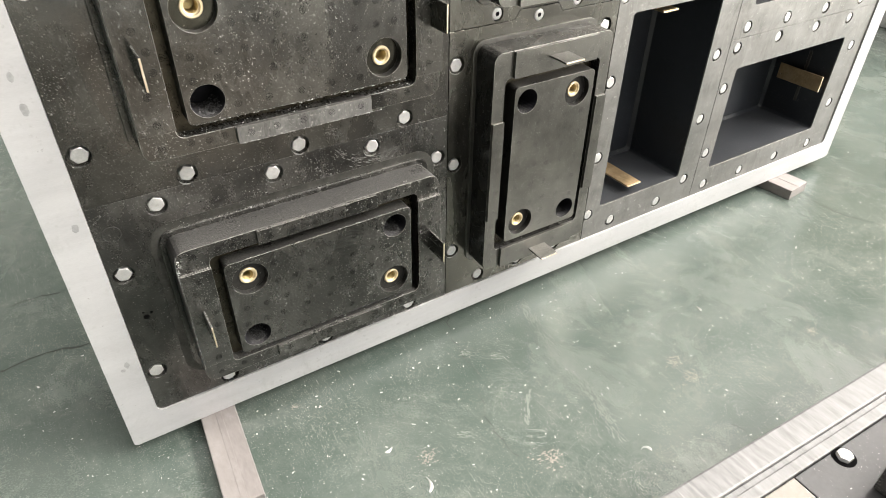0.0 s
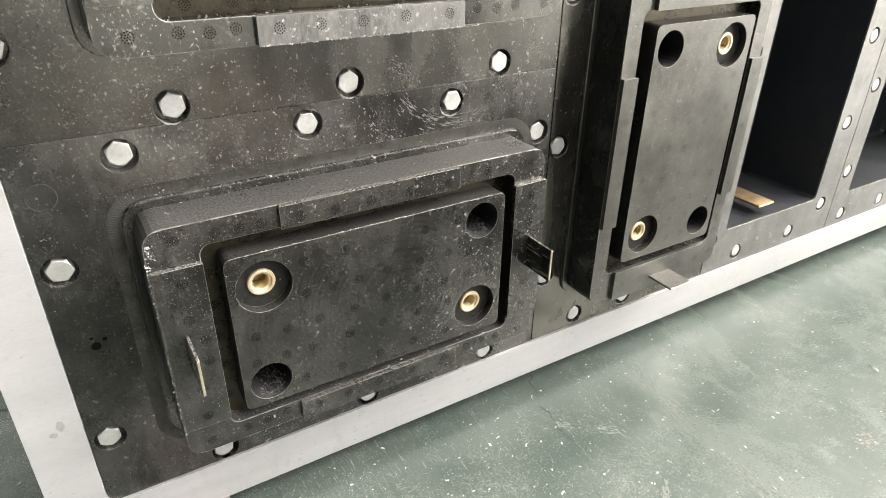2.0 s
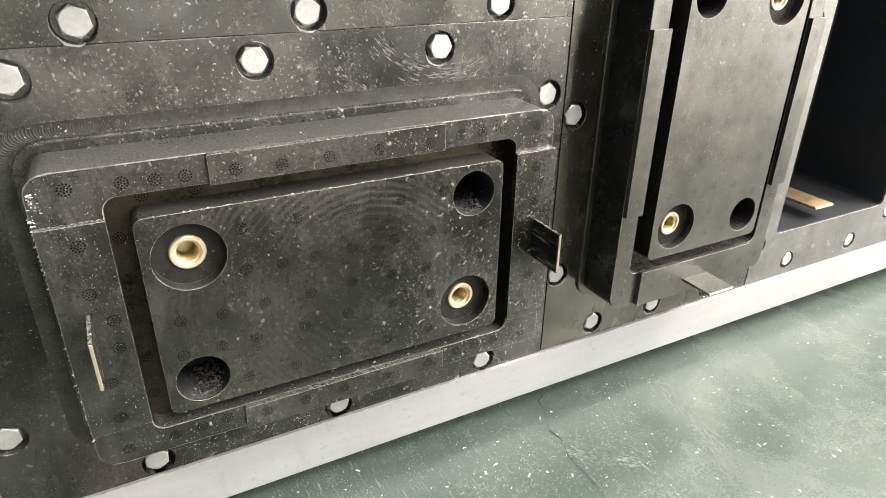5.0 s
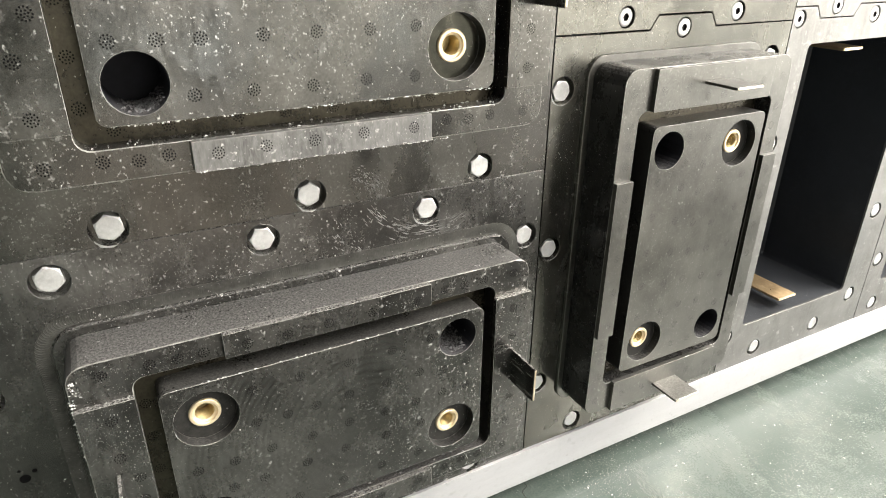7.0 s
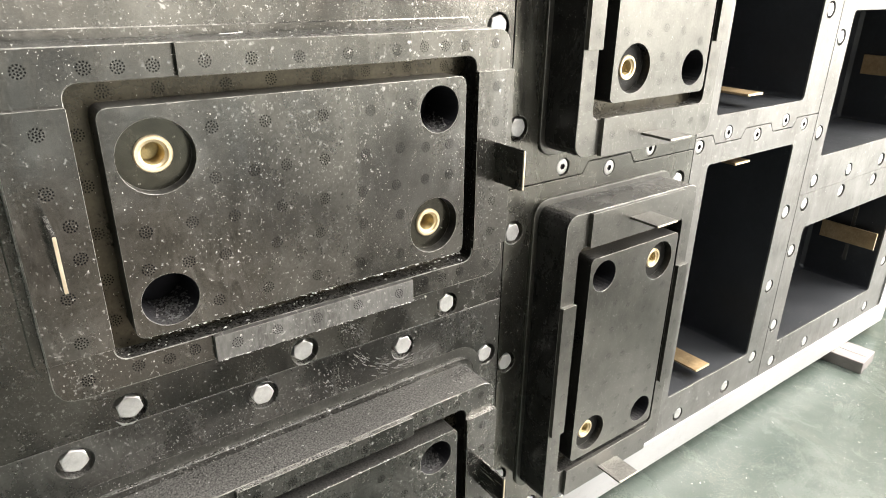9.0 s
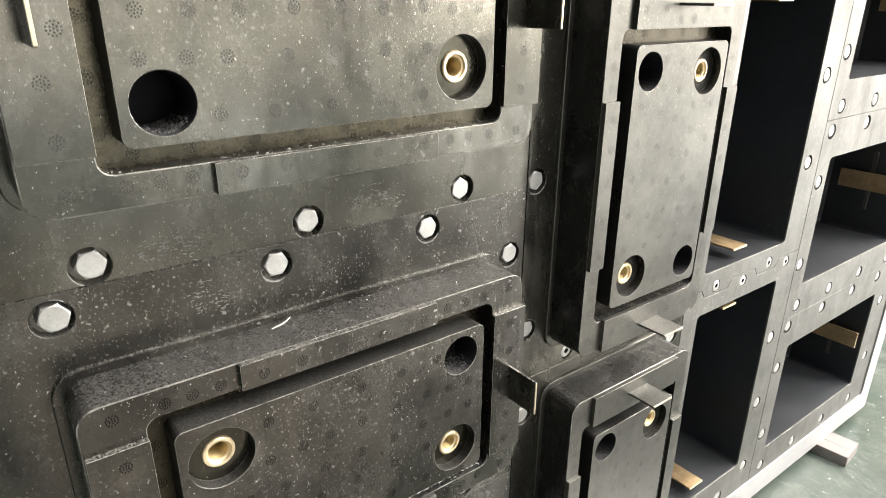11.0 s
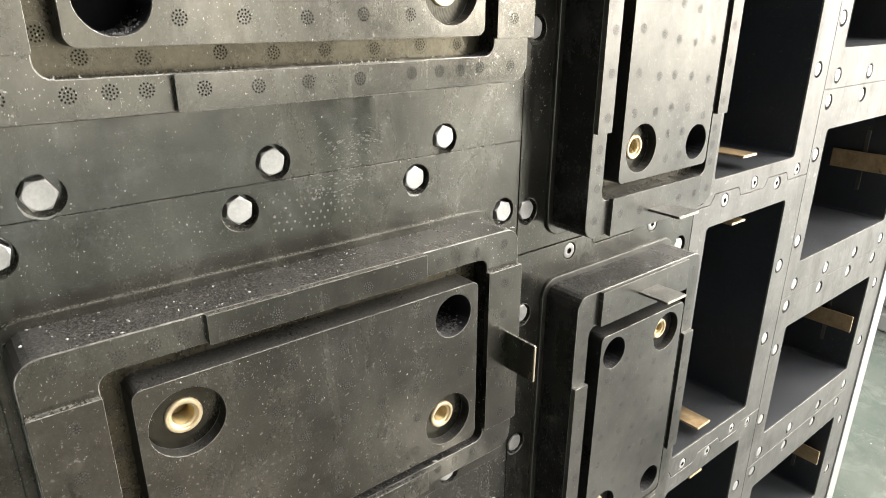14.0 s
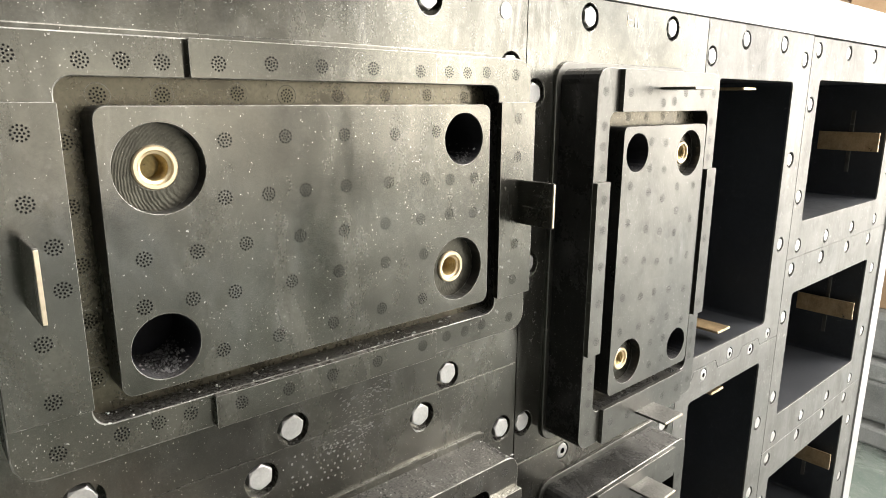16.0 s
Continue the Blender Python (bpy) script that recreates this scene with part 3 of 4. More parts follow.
def core_meshes():
    d = {}
    d["pedestal"] = as_mesh("pedestal", slab(rrect(0, 0, 0.1750, 0.1060, 0.017), -0.0030, 0.0, back=False), COAT)
    d["milled_track"] = as_mesh("milled_track", track_ridges(0.1806, 0.1116, 0.0225, 0.0048), SWIRL)
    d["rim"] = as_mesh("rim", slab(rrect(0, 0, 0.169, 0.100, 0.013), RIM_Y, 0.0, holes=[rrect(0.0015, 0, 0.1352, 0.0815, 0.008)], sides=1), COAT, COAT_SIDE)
    d["channel_floor"] = as_mesh("channel_floor", slab(rrect(0.0015, 0, 0.1354, 0.0817, 0.008), GAP_Y, -0.01, holes=[rrect(0.0012, 0.0005, 0.1212, 0.0675, 0.005)], back=False), COAT)
    pockets = [(ring(x, z, 0.0215, 32), 0.009, ring(x, z, 0.0068, 24), 0.044) for x, z in BUSHES] + [(ring(x, z, 0.0168, 28), 0.042) for x, z in SOCKETS]
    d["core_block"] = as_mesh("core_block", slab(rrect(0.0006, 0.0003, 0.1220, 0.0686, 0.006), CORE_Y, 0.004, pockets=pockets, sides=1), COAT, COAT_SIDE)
    d["bush"] = as_mesh("bush", threaded_bush(), BRASS, THREAD)
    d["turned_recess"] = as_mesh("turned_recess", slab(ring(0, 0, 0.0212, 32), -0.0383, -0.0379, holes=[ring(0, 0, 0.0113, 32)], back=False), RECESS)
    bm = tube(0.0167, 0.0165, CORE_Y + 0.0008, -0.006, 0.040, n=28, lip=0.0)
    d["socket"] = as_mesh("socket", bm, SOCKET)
    d["pad_long"] = as_mesh("rim_pad", slab(rrect(0, 0, 0.0765, 0.0091, 0.0008, 2), PAD_Y, RIM_Y, back=False), COAT)
    d["pad_short"] = as_mesh("rim_pad", slab(rrect(0, 0, 0.0173, 0.0705, 0.0008, 2), PAD_Y, RIM_Y, back=False), COAT)
    d["fin"] = as_mesh("fin", block(-0.0012, 0.0012, -0.0775, -0.040, -0.016, 0.016, 0.0005), COAT)
    d["worn_edge"] = as_mesh("worn_edge", block(-0.0009, 0.0009, -0.0780, -0.0773, -0.0152, 0.0152, 0.0002, 1), TIP)
    return d


CORE = core_meshes()


# the rows of vents, drilled by hand: height and places along the row
CORE_VENTS = ((0.0525, (-0.063, -0.030, 0.007, 0.042, 0.075)),
              (0.0240, (-0.064, -0.041, -0.019, 0.007, 0.037, 0.065, 0.086, 0.108)),
              (-0.0020, (-0.106, -0.081, -0.055, -0.024, 0.005, 0.034, 0.062, 0.086, 0.108)),
              (-0.0255, (-0.108, -0.085, -0.063, -0.030, 0.001, 0.034, 0.065)),
              (-0.0555, (-0.071, -0.039, -0.004, 0.030, 0.063)))
RIM_VENTS = (-0.150, -0.122, -0.105, -0.088, -0.062, -0.035, -0.005, 0.028, 0.064, 0.090, 0.107, 0.125, 0.153)
PAD_VENTS = ((-0.149, 0.058), (-0.150, 0.028), (-0.142, 0.009), (-0.141, -0.010), (-0.151, -0.033), (-0.150, -0.061),
             (0.152, 0.059), (0.152, 0.032), (0.152, -0.031), (0.151, -0.058))
CHANNEL_VENTS = (-0.113, -0.084, -0.045, -0.016, 0.016, 0.051, 0.085, 0.117)


def vent_spots(rng):
    """Where the vents sit on the core, the rim and the channel floor: (x, y, z)."""
    out = [(x, CORE_Y, z - (0.003 if z == 0.024 and x > 0.08 else 0)) for z, row in CORE_VENTS for x in row]
    for s in (-1, 1):
        out += [(x, PAD_Y if abs(x) < 0.0765 else RIM_Y, s * 0.0890) for x in RIM_VENTS]
        out += [(x, GAP_Y, s * 0.0742) for x in CHANNEL_VENTS]
        out += [(s * 0.1285, GAP_Y, 0.052 - 0.0285 * i) for i in range(5)]
    out += [(x, PAD_Y, z) for x, z in PAD_VENTS]
    return [(x + rng.uniform(-0.0008, 0.0008), y, z + rng.uniform(-0.0008, 0.0008)) for x, y, z in out]


def add_core(parent, m, rng, track=False, clean=0, scraped=False):
    """The raised core of an insert: rim with proud pads, channel, core block with bushes, two fins and its vents.
    clean: 0 dusty, 1 wiped with dust left in its vents, 2 wiped, 3 freshly cleaned."""
    if track:
        part("milled_track", CORE["milled_track"], None, parent, m=m)
    part("pedestal", CORE["pedestal"], None, parent, m=m, bevel=0.0008, edged=False)
    part("channel_floor", CORE["channel_floor"], None, parent, "oily brownish channel floor", m=m, swap=CHANNEL_OILY if clean > 1 else CHANNEL)
    part("rim", CORE["rim"], None, parent, m=m, bevel=0.0012)
    core = part("core_block", CORE["core_block"], None, parent, m=m, bevel=0.0009, swap=COAT_CUT if track else None)
    core.material_slots[1].link, core.material_slots[1].material = "OBJECT", SIDE_INNER
    for x, z in BUSHES:
        part("bush", CORE["bush"], None, core, "turned brass bush in a round recess", m=Matrix.Translation((x, 0, z)))
        part("turned_recess", CORE["turned_recess"], None, core, m=Matrix.Translation((x, 0, z)), swap=RECESS_WIPED if clean == 2 or scraped else RECESS_DIM if clean < 2 else None)
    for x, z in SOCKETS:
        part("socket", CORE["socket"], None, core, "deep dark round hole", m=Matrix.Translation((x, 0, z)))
    for s in (-1, 1):
        scuffed = scraped and s < 0
        part("rim_pad", CORE["pad_long"], None, parent, "scraped pale pad" if scuffed else "", m=m @ Matrix.Translation((0, 0, s * 0.0908)), bevel=0.0005, swap=SCRAPED if scuffed else None)
        part("rim_pad", CORE["pad_short"], None, parent, m=m @ Matrix.Translation((0.0008 + s * 0.1518, 0, 0)), bevel=0.0005)
        fin = part("fin", CORE["fin"], None, parent, "thin black fin standing off the rim", m=m @ Matrix.Translation((0.001 + s * 0.1545, 0, 0)))
        part("worn_edge", CORE["worn_edge"], None, fin, "bare bright metal edge")
    for x, y, z in vent_spots(rng):
        vent = VENT_CLOGGED if clean == 1 else VENT_PART if clean == 2 else VENT_JOINT if y == GAP_Y and clean else VENT_OPEN
        part("core_vent", vent, None, parent, m=m @ Matrix.Translation((x, y, z)) @ Matrix.Rotation(rng.uniform(0, 6.28), 4, "Y"))


def chip_mesh(a0, a1, wide):
    """A crescent of bare metal where the lip of a bolt's pocket is chipped."""
    bm, rows, n = bmesh.new(), [], 14
    for i in range(n + 1):
        a, w = radians(a0 + (a1 - a0) * i / n), wide * math.sin(math.pi * (0.04 + 0.92 * i / n)) * (0.8 + 0.2 * math.sin(5.3 * i))
        rows.append([bm.verts.new(((0.0115 + e) * math.cos(a), y, (0.0115 + e) * math.sin(a))) for e, y in ((-0.0001, 0.0008), (0.0, -0.00012), (w, -0.00012))])
    for p, q in zip(rows, rows[1:]):
        for k in (0, 1):
            bm.faces.new((p[k], p[k + 1], q[k + 1], q[k]))
    bmesh.ops.recalc_face_normals(bm, faces=bm.faces)
    return as_mesh("chipped_lip", bm, CHIPPED)


CHIPS = [chip_mesh(*c) for c in ((185, 300, 0.0013), (200, 330, 0.0009), (215, 290, 0.0016), (40, 95, 0.0007))]


def base_plate(parent, outline, bolts, screws, material, hole=None, r=0.0117):
    wander = random.Random(len(bolts) * 31 + int(1e4 * abs(bolts[0][0])))
    mouths = [(x + wander.uniform(-0.0012, 0.0012), z - wander.uniform(-0.0003, 0.0014)) for x, z in bolts]
    pockets = [(ring(x, z, r, 22), 0.009) for x, z in mouths]
    if material == COAT:
        for x, z in mouths:
            if wander.random() < 0.55:
                part("chipped_lip", wander.choice(CHIPS), None, parent, "bare chipped lip of a bolt pocket", m=Matrix.Translation((x, 0, z)))
    pockets += [(ring(x, z, 0.0088, 16), 0.007) for x, z in screws]
    return part("base_plate", slab(outline, 0.0, 0.012, holes=[hole] if hole else (), pockets=pockets), material, parent, bevel=0.0005, edged=False,
                swap=COAT_CLEAN if finish == COAT_MATTE and material == COAT else None)


# rows and columns of the mould
ROW4 = [0.2575 + 0.3102 * n for n in range(4)]
ROW3 = [0.331 + 0.393 * n for n in range(3)]
X_IN0, X_AB, X_BC, X_CD, X_IN1 = 0.064, 0.508, 0.795, 1.080, 1.524
Z_IN0, Z_IN1 = 0.104, 1.346
AX, BX, CX, DX = 0.299, 0.649, 0.929, 1.285
G = 0.0005
rng = random.Random(11)

# lying cores, each with its own hand-drilled bolt holes
LOW_BOLTS = ((0.161, 0.303, 0.441), (0.172, 0.301, 0.443), (0.159, 0.296, 0.433), (0.162, 0.289, 0.427))
TOP_BOLTS = ((0.133, 0.265, 0.395), (0.135, 0.271, 0.400), (0.136, 0.265, 0.399), (0.134, 0.267, 0.407))
outline = [(X_IN0 - AX + G, -0.1535), (X_AB - AX - G, -0.1535), (X_AB - AX - G, 0.1562), (X_IN0 - AX + G, 0.1562)]


def plug(parent, x, z, r):
    """A round plug filed flush with the plate."""
    part("plug", slab(ring(x, z, r, 26), -0.0005, 0.0, holes=[ring(x, z, r - 0.0007, 26)], back=False), CLOGGED, parent, "round plug filed flush")


def wipe_smear(parent, cx, cz, radius, wide, a0, a1, count, seed):
    """Fine pale streaks left by a rag, each a thin bent sliver on the coating."""
    r, bm = random.Random(seed), bmesh.new()
    for k in range(2 * count):
        rad, mid, span = radius + r.gauss(0, wide / 2), radians(r.uniform(a0, a1)), radians(abs(a1 - a0)) * r.uniform(0.015, 0.09)
        w, y = r.uniform(0.0001, 0.0005), -0.00008 - 0.0000004 * k
        rows = []
        for i in range(6):
            a = mid + span * (i / 5 - 0.5)
            h = w * math.sin(math.pi * (0.08 + 0.84 * i / 5))
            rows.append([bm.verts.new((cx + (rad + e) * math.cos(a), y, cz + (rad + e) * math.sin(a))) for e in (-h, h)])
        for p, q in zip(rows, rows[1:]):
            bm.faces.new((p[0], p[1], q[1], q[0]))
    part("wipe_smear", bm, SMEAR, parent, "pale streaks of a wiped smear")


SMEARS = (((0.101, 0.1875, 0.065, 0.008, -145, -62, 55), (0.101, 0.1875, 0.095, 0.010, -150, -125, 35)),
          ((0.028, -0.162, 0.032, 0.008, 18, 75, 60), (0.100, -0.190, 0.045, 0.004, 58, 85, 25), (-0.080, 0.080, 0.050, 0.012, 60, 100, 50)),
          ((0.050, -0.185, 0.050, 0.010, 60, 110, 45), (-0.095, -0.215, 0.075, 0.012, 75, 105, 45), (0.03, 0.085, 0.060, 0.012, 70, 105, 40), (0.045, 0.1, 0.05, 0.01, 60, 95, 30)),
          ((0.05, -0.185, 0.05, 0.012, 65, 115, 45),))
for n in range(4):
    finish = (None, COAT_WORN, COAT_CLEAN, COAT_CLEAN)[n]
    lying = thing("core_insert", at(AX, 0, ROW4[n]), "black-coated lying core insert with brass bushes and dusty vents", "mould insert", "lying core inserts")
    spots = [(x - AX, 0.141) for x in TOP_BOLTS[n]] + [(x - AX, -0.142) for x in LOW_BOLTS[n]] + [(0.192, 0.098), (-0.219, 0.0660), (-0.2205, -0.0945 if n == 1 else -0.0870)]
    base_plate(lying, outline, spots, (), COAT)
    add_bolts(lying, spots, rng)
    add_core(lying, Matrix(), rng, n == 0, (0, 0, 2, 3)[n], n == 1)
    for k, smear in enumerate(SMEARS[n]):
        wipe_smear(lying, *smear, 31 * n + k)
    if n == 2:
        bm, dots = bmesh.new(), random.Random(8)
        for i in range(6):
            for k in range(11):
                x, z = -0.012 + 0.0055 * k + 0.0027 * (i % 2), 0.1235 + 0.0048 * i - 0.0004 * k
                if dots.random() < 0.8:
                    bm.faces.new([bm.verts.new((x + dots.uniform(0.0006, 0.0012) * math.cos(math.tau * q / 7), -0.0001, z + dots.uniform(0.0006, 0.0012) * math.sin(math.tau * q / 7))) for q in range(7)])
        part("dried_drops", bm, SMEAR, lying, "rows of pale dried drops")
    if n == 0:
        plug(lying, -0.217, 0.1205, 0.0097)
        # flat discs on the plate, coloured as the shade in drilled holes
        for x, z, hole_r in ((-0.211, -0.0005, 0.0034), (-0.2045, 0.004, 0.0016), (-0.213, 0.007, 0.0011)):
            part("drilled_hole", slab(ring(x, z, hole_r, 12), -0.0002, 0.0, back=False), HOLE, lying, "flat black disc for the shade in a small drilled hole")
    if n == 3:
        part("bright_plug", slab(ring(0.184, 0.138, 0.0062, 18), -0.0006, 0.0, back=False), ZINC, lying, "bare metal plug")


finish = COAT_MATTE


# upright cores and deep cavities, with stepped joints between the rows
def stepped(x0, x1, steps, z, low, amp=0.006, slope=0.008):
    """A joint line from x0 to x1 that steps between two levels."""
    pts, level = [(x0, z + (-amp if low else amp))], low
    for s in steps:
        a, b = (-amp, amp) if level else (amp, -amp)
        pts += [(s - slope / 2, z + a), (s + slope / 2, z + b)]
        level = not level
    return pts + [(x1, z + (-amp if level else amp))]


def column(name, x0, x1, cx, steps, screw_x, make, lows, label, group):
    joints = [[(x0, Z_IN0), (x1, Z_IN0)], stepped(x0, x1, steps, 0.5285, lows[0]), stepped(x0, x1, steps, 0.9255, lows[1]), [(x0, Z_IN1), (x1, Z_IN1)]]
    for n in range(3):
        ob = thing(name, at(cx, 0, ROW3[n]), label, "mould insert", group)
        low, high = joints[n], joints[n + 1]
        shape = [(x - cx, z - ROW3[n] + G) for x, z in low] + [(x - cx, z - ROW3[n] - G) for x, z in reversed(high)]
        shape = [(min(max(x, x0 - cx + G), x1 - cx - G), z) for x, z in shape]
        screws = []
        for k, x in enumerate(screw_x):
            for j, zj, lowfirst in ((0, 0.5285, lows[0]), (1, 0.9255, lows[1])):
                seam_low = lowfirst == (k % 2 == 0)
                if seam_low and n == j + 1:
                    screws.append((x - cx, zj + 0.0055 - ROW3[n]))
                if not seam_low and n == j:
                    screws.append((x - cx, zj - 0.0055 - ROW3[n]))
        make(ob, n, shape, screws)


def upright(ob, n, shape, screws):
    bolts = [(0.519 - BX, -0.145), (0.519 - BX, 0.005), (0.519 - BX, 0.148), (0.772 - BX, 0.158)]
    bolts += [(0.570 - BX, 0.120 - ROW3[0]), (0.650 - BX, 0.120 - ROW3[0]), (0.730 - BX, 0.120 - ROW3[0])] if n == 0 else []
    bolts += [(0.589 - BX, 1.330 - ROW3[2]), (0.723 - BX, 1.330 - ROW3[2])] if n == 2 else []
    base_plate(ob, shape, bolts, screws, COAT)
    add_bolts(ob, bolts, rng)
    add_bolts(ob, screws, rng, SCREW, "socket_screw")
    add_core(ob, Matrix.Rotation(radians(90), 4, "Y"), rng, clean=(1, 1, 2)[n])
    if n == 2:
        bm = bmesh.new()
        for x, z, w, h in ((-0.008, 0, 0.0006, 0.010), (-0.003, 0.001, 0.006, 0.0006), (-0.003, -0.004, 0.006, 0.0006), (0.004, 0, 0.0006, 0.011), (0.009, -0.001, 0.0006, 0.009)):
            bmesh.ops.create_cube(bm, size=1, matrix=Matrix.Translation((0.003 + x, -0.0001, 1.331 - ROW3[2] + z)) @ Matrix.Diagonal((w, 0.0004, h, 1)))
        part("scribed_mark", bm, TIP, ob, "scribed strokes in the coating")


def cavity_parts(ob, hw, hh, fins):
    """The deep box of a cavity with its thin brass plates."""
    bm = bmesh.new()
    loop = rrect(0, 0, hw - 0.0005, hh - 0.0005, 0.006)
    rows = [[bm.verts.new((x, y, z)) for x, z in loop] for y in (0.0022, 0.125, 0.131)]
    for k, v in enumerate(rows[2]):
        v.co.x *= 1 - 0.006 / hw
        v.co.z *= 1 - 0.006 / hh
    for a, b in zip(rows, rows[1:]):
        for i in range(len(loop)):
            bm.faces.new((a[i], b[i], b[(i + 1) % len(loop)], a[(i + 1) % len(loop)]))
    bm.faces.new(rows[2])
    bmesh.ops.recalc_face_normals(bm, faces=bm.faces)
    bmesh.ops.reverse_faces(bm, faces=bm.faces)
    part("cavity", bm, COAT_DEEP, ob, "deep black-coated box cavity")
    for x, z, upright_fin in fins:
        if upright_fin:
            bm = block(x - 0.0015, x + 0.0015, 0.006, 0.104, z - 0.0165, z + 0.0165, 0.0004, 1)
        else:
            bm = block(x - 0.0165, x + 0.0165, 0.004, 0.124, z - 0.0015, z + 0.0015, 0.0004, 1)
        fin = part("fin", bm, BRONZE, ob, "thin dull brass fin inside the cavity")
        if upright_fin:
            part("worn_edge", block(x - 0.0012, x + 0.0012, 0.0054, 0.0061, z - 0.016, z + 0.016), BRASS, fin)
        else:
            part("worn_edge", block(x - 0.016, x + 0.016, 0.0034, 0.0041, z - 0.0012, z + 0.0012), BRASS, fin)


def deep(ob, n, shape, screws):
    bolts = [(0.804 - CX, 0.066), (0.804 - CX, -0.064), (1.050 - CX, 0.064), (1.050 - CX, -0.054)]
    bolts += [(0.804 - CX, -0.177), (1.048 - CX, -0.178), (0.863 - CX, 0.124 - ROW3[0]), (0.982 - CX, 0.124 - ROW3[0])] if n == 0 else []
    bolts += [(0.808 - CX, 0.190), (1.057 - CX, 0.196), (0.885 - CX, 1.329 - ROW3[2]), (0.990 - CX, 1.329 - ROW3[2])] if n == 2 else []
    base_plate(ob, shape, bolts, screws, BARE, rrect(0, 0, 0.1, 0.167, 0.006), r=0.0108)
    add_bolts(ob, bolts, rng)
    add_bolts(ob, screws, rng, SCREW, "socket_screw")
    cavity_parts(ob, 0.1, 0.167, [(-0.016, -0.15, False), (-0.016, 0.157, False)])


column("core_insert", X_AB, X_BC, BX, (0.612, 0.684), (0.580, 0.648, 0.714), upright, (True, False),
       "black-coated upright core insert with brass bushes and dusty vents", "upright core inserts")
column("cavity_insert", X_BC, X_CD, CX, (0.833, 0.895, 0.961, 1.019), (0.806, 0.861, 0.929, 0.994, 1.046), deep, (False, True),
       "bare aluminium insert plate with a tall black cavity", "upright cavity inserts")

wide = thing("cavity_insert", at(DX, 0, ROW4[0]), "bare aluminium insert plate with a wide black cavity", "mould insert", "lying cavity inserts")
outline = [(X_CD - DX + G, -0.1535), (X_IN1 - DX - G, -0.1535), (X_IN1 - DX - G, 0.1562), (X_CD - DX + G, 0.1562)]
spots = [(1.084 - DX + 0.012, 0.067), (1.084 - DX + 0.012, -0.062)] + [(x - DX, 0.1405) for x in (1.104, 1.217, 1.331, 1.440)]
spots += [(x - DX, -0.136) for x in (1.115, 1.226, 1.341, 1.458)] + [(1.487 - DX, 0.078), (1.487 - DX, -0.047)]
base_plate(wide, outline, spots, (), BARE, rrect(0, 0, 0.167, 0.1, 0.006), r=0.0108)
add_bolts(wide, spots, rng)
cavity_parts(wide, 0.167, 0.1, [(0.152, 0.001, True), (-0.1615, 0.001, True)])
part("wall_joint", block(0.1650, 0.1664, 0.052, 0.059, -0.055, 0.055, 0.0006, 1), COAT, wide)
for z in ROW4[1:]:
    copy_thing(wide, at(DX, 0, z))

finish = None

# ---------------------------------------------------------------- the frame and what it stands on
STAINS = ((0.049, 0.530, 0.004, 0.007), (0.048, 0.561, 0.003, 0.006), (0.052, 0.398, 0.004, 0.006), (0.050, 0.199, 0.0035, 0.006), (0.044, 0.192, 0.003, 0.003))
frame_ob = thing("standing_mould", at(0, 0, 0), "heavy milled aluminium frame standing on two flat bars", "mould frame")
surround = part("surround", slab(rrect(0.7945, 0.7275, 0.7705, 0.6675, 0.006), -0.003, 0.15,
                      holes=[rrect(0.794, 0.725, 0.730, 0.621, 0.010)]), FRAME, frame_ob, bevel=0.0035)
surround.data.materials.append(SAWN)
surround.modifiers["worn_edges"].material = 1
for x, z, w, h in STAINS:
    bm, r = bmesh.new(), random.Random(int(1e4 * z))
    bm.faces.new([bm.verts.new((x + w * k * math.cos(a), -0.0032, z + h * k * math.sin(a))) for a, k in [(math.tau * i / 14, r.uniform(0.75, 1.0)) for i in range(14)]])
    part("oil_stain", bm, STAIN, frame_ob, "grey oil stain on the frame")
part("back_plate", block(0.03, 1.559, 0.151, 0.163, 0.062, 1.389, 0.002), FRAME, frame_ob)


def flat_bar(m, length, width, height, label):
    ob = thing("support_bar", m, label, "metal bar", "support bars")
    part("bar", block(-width / 2, width / 2, 0, length, 0, height, 0.0015), BAR, ob)
    part("weld_line", block(-0.004, 0.004, 0.004, length - 0.004, height, height + 0.0006, 0.0002, 1), BAR, ob)


flat_bar(Matrix.Translation((0.121, -0.157, 0)) @ Matrix.Rotation(radians(-4.5), 4, "Z"), 0.33, 0.047, 0.0228, "dull flat metal bar under the frame, on the floor")
flat_bar(Matrix.Translation((1.385, -0.055, 0)) @ Matrix.Rotation(radians(6), 4, "Z"), 0.24, 0.066, 0.0228, "short dull metal bar under the frame, on the floor")

# ---------------------------------------------------------------- floor and hall
floor = new("floor", as_mesh("floor", block(WEST - 0.3, EAST + 0.3, SOUTH - 0.3, NORTH + 0.3, -0.2, 0.0), FLOOR))
tagged(floor, "worn green painted concrete floor with scuffs", "floor", kind="structure")


def hall_wall(name, along_x, fixed, a0, a1, *windows):
    """A hall wall 0.25 m thick; each window: a0, a1, z0, z1."""
    loop = [(a0, 0.0), (a1, 0.0), (a1, EAVES), (a0, EAVES)]
    holes = [[(w[0], w[2]), (w[1], w[2]), (w[1], w[3]), (w[0], w[3])] for w in windows]
    bm = slab(loop, 0.0, 0.25, holes=holes)
    ob = new(name, as_mesh(name, bm, WALL))
    ob.matrix_world = Matrix.Translation((0, fixed, 0)) if along_x else Matrix.Translation((fixed, 0, 0)) @ Matrix.Rotation(radians(90), 4, "Z")
    return tagged(ob, "painted hall wall", "wall", kind="structure")


hall_wall("wall_north", True, NORTH, WEST, EAST)
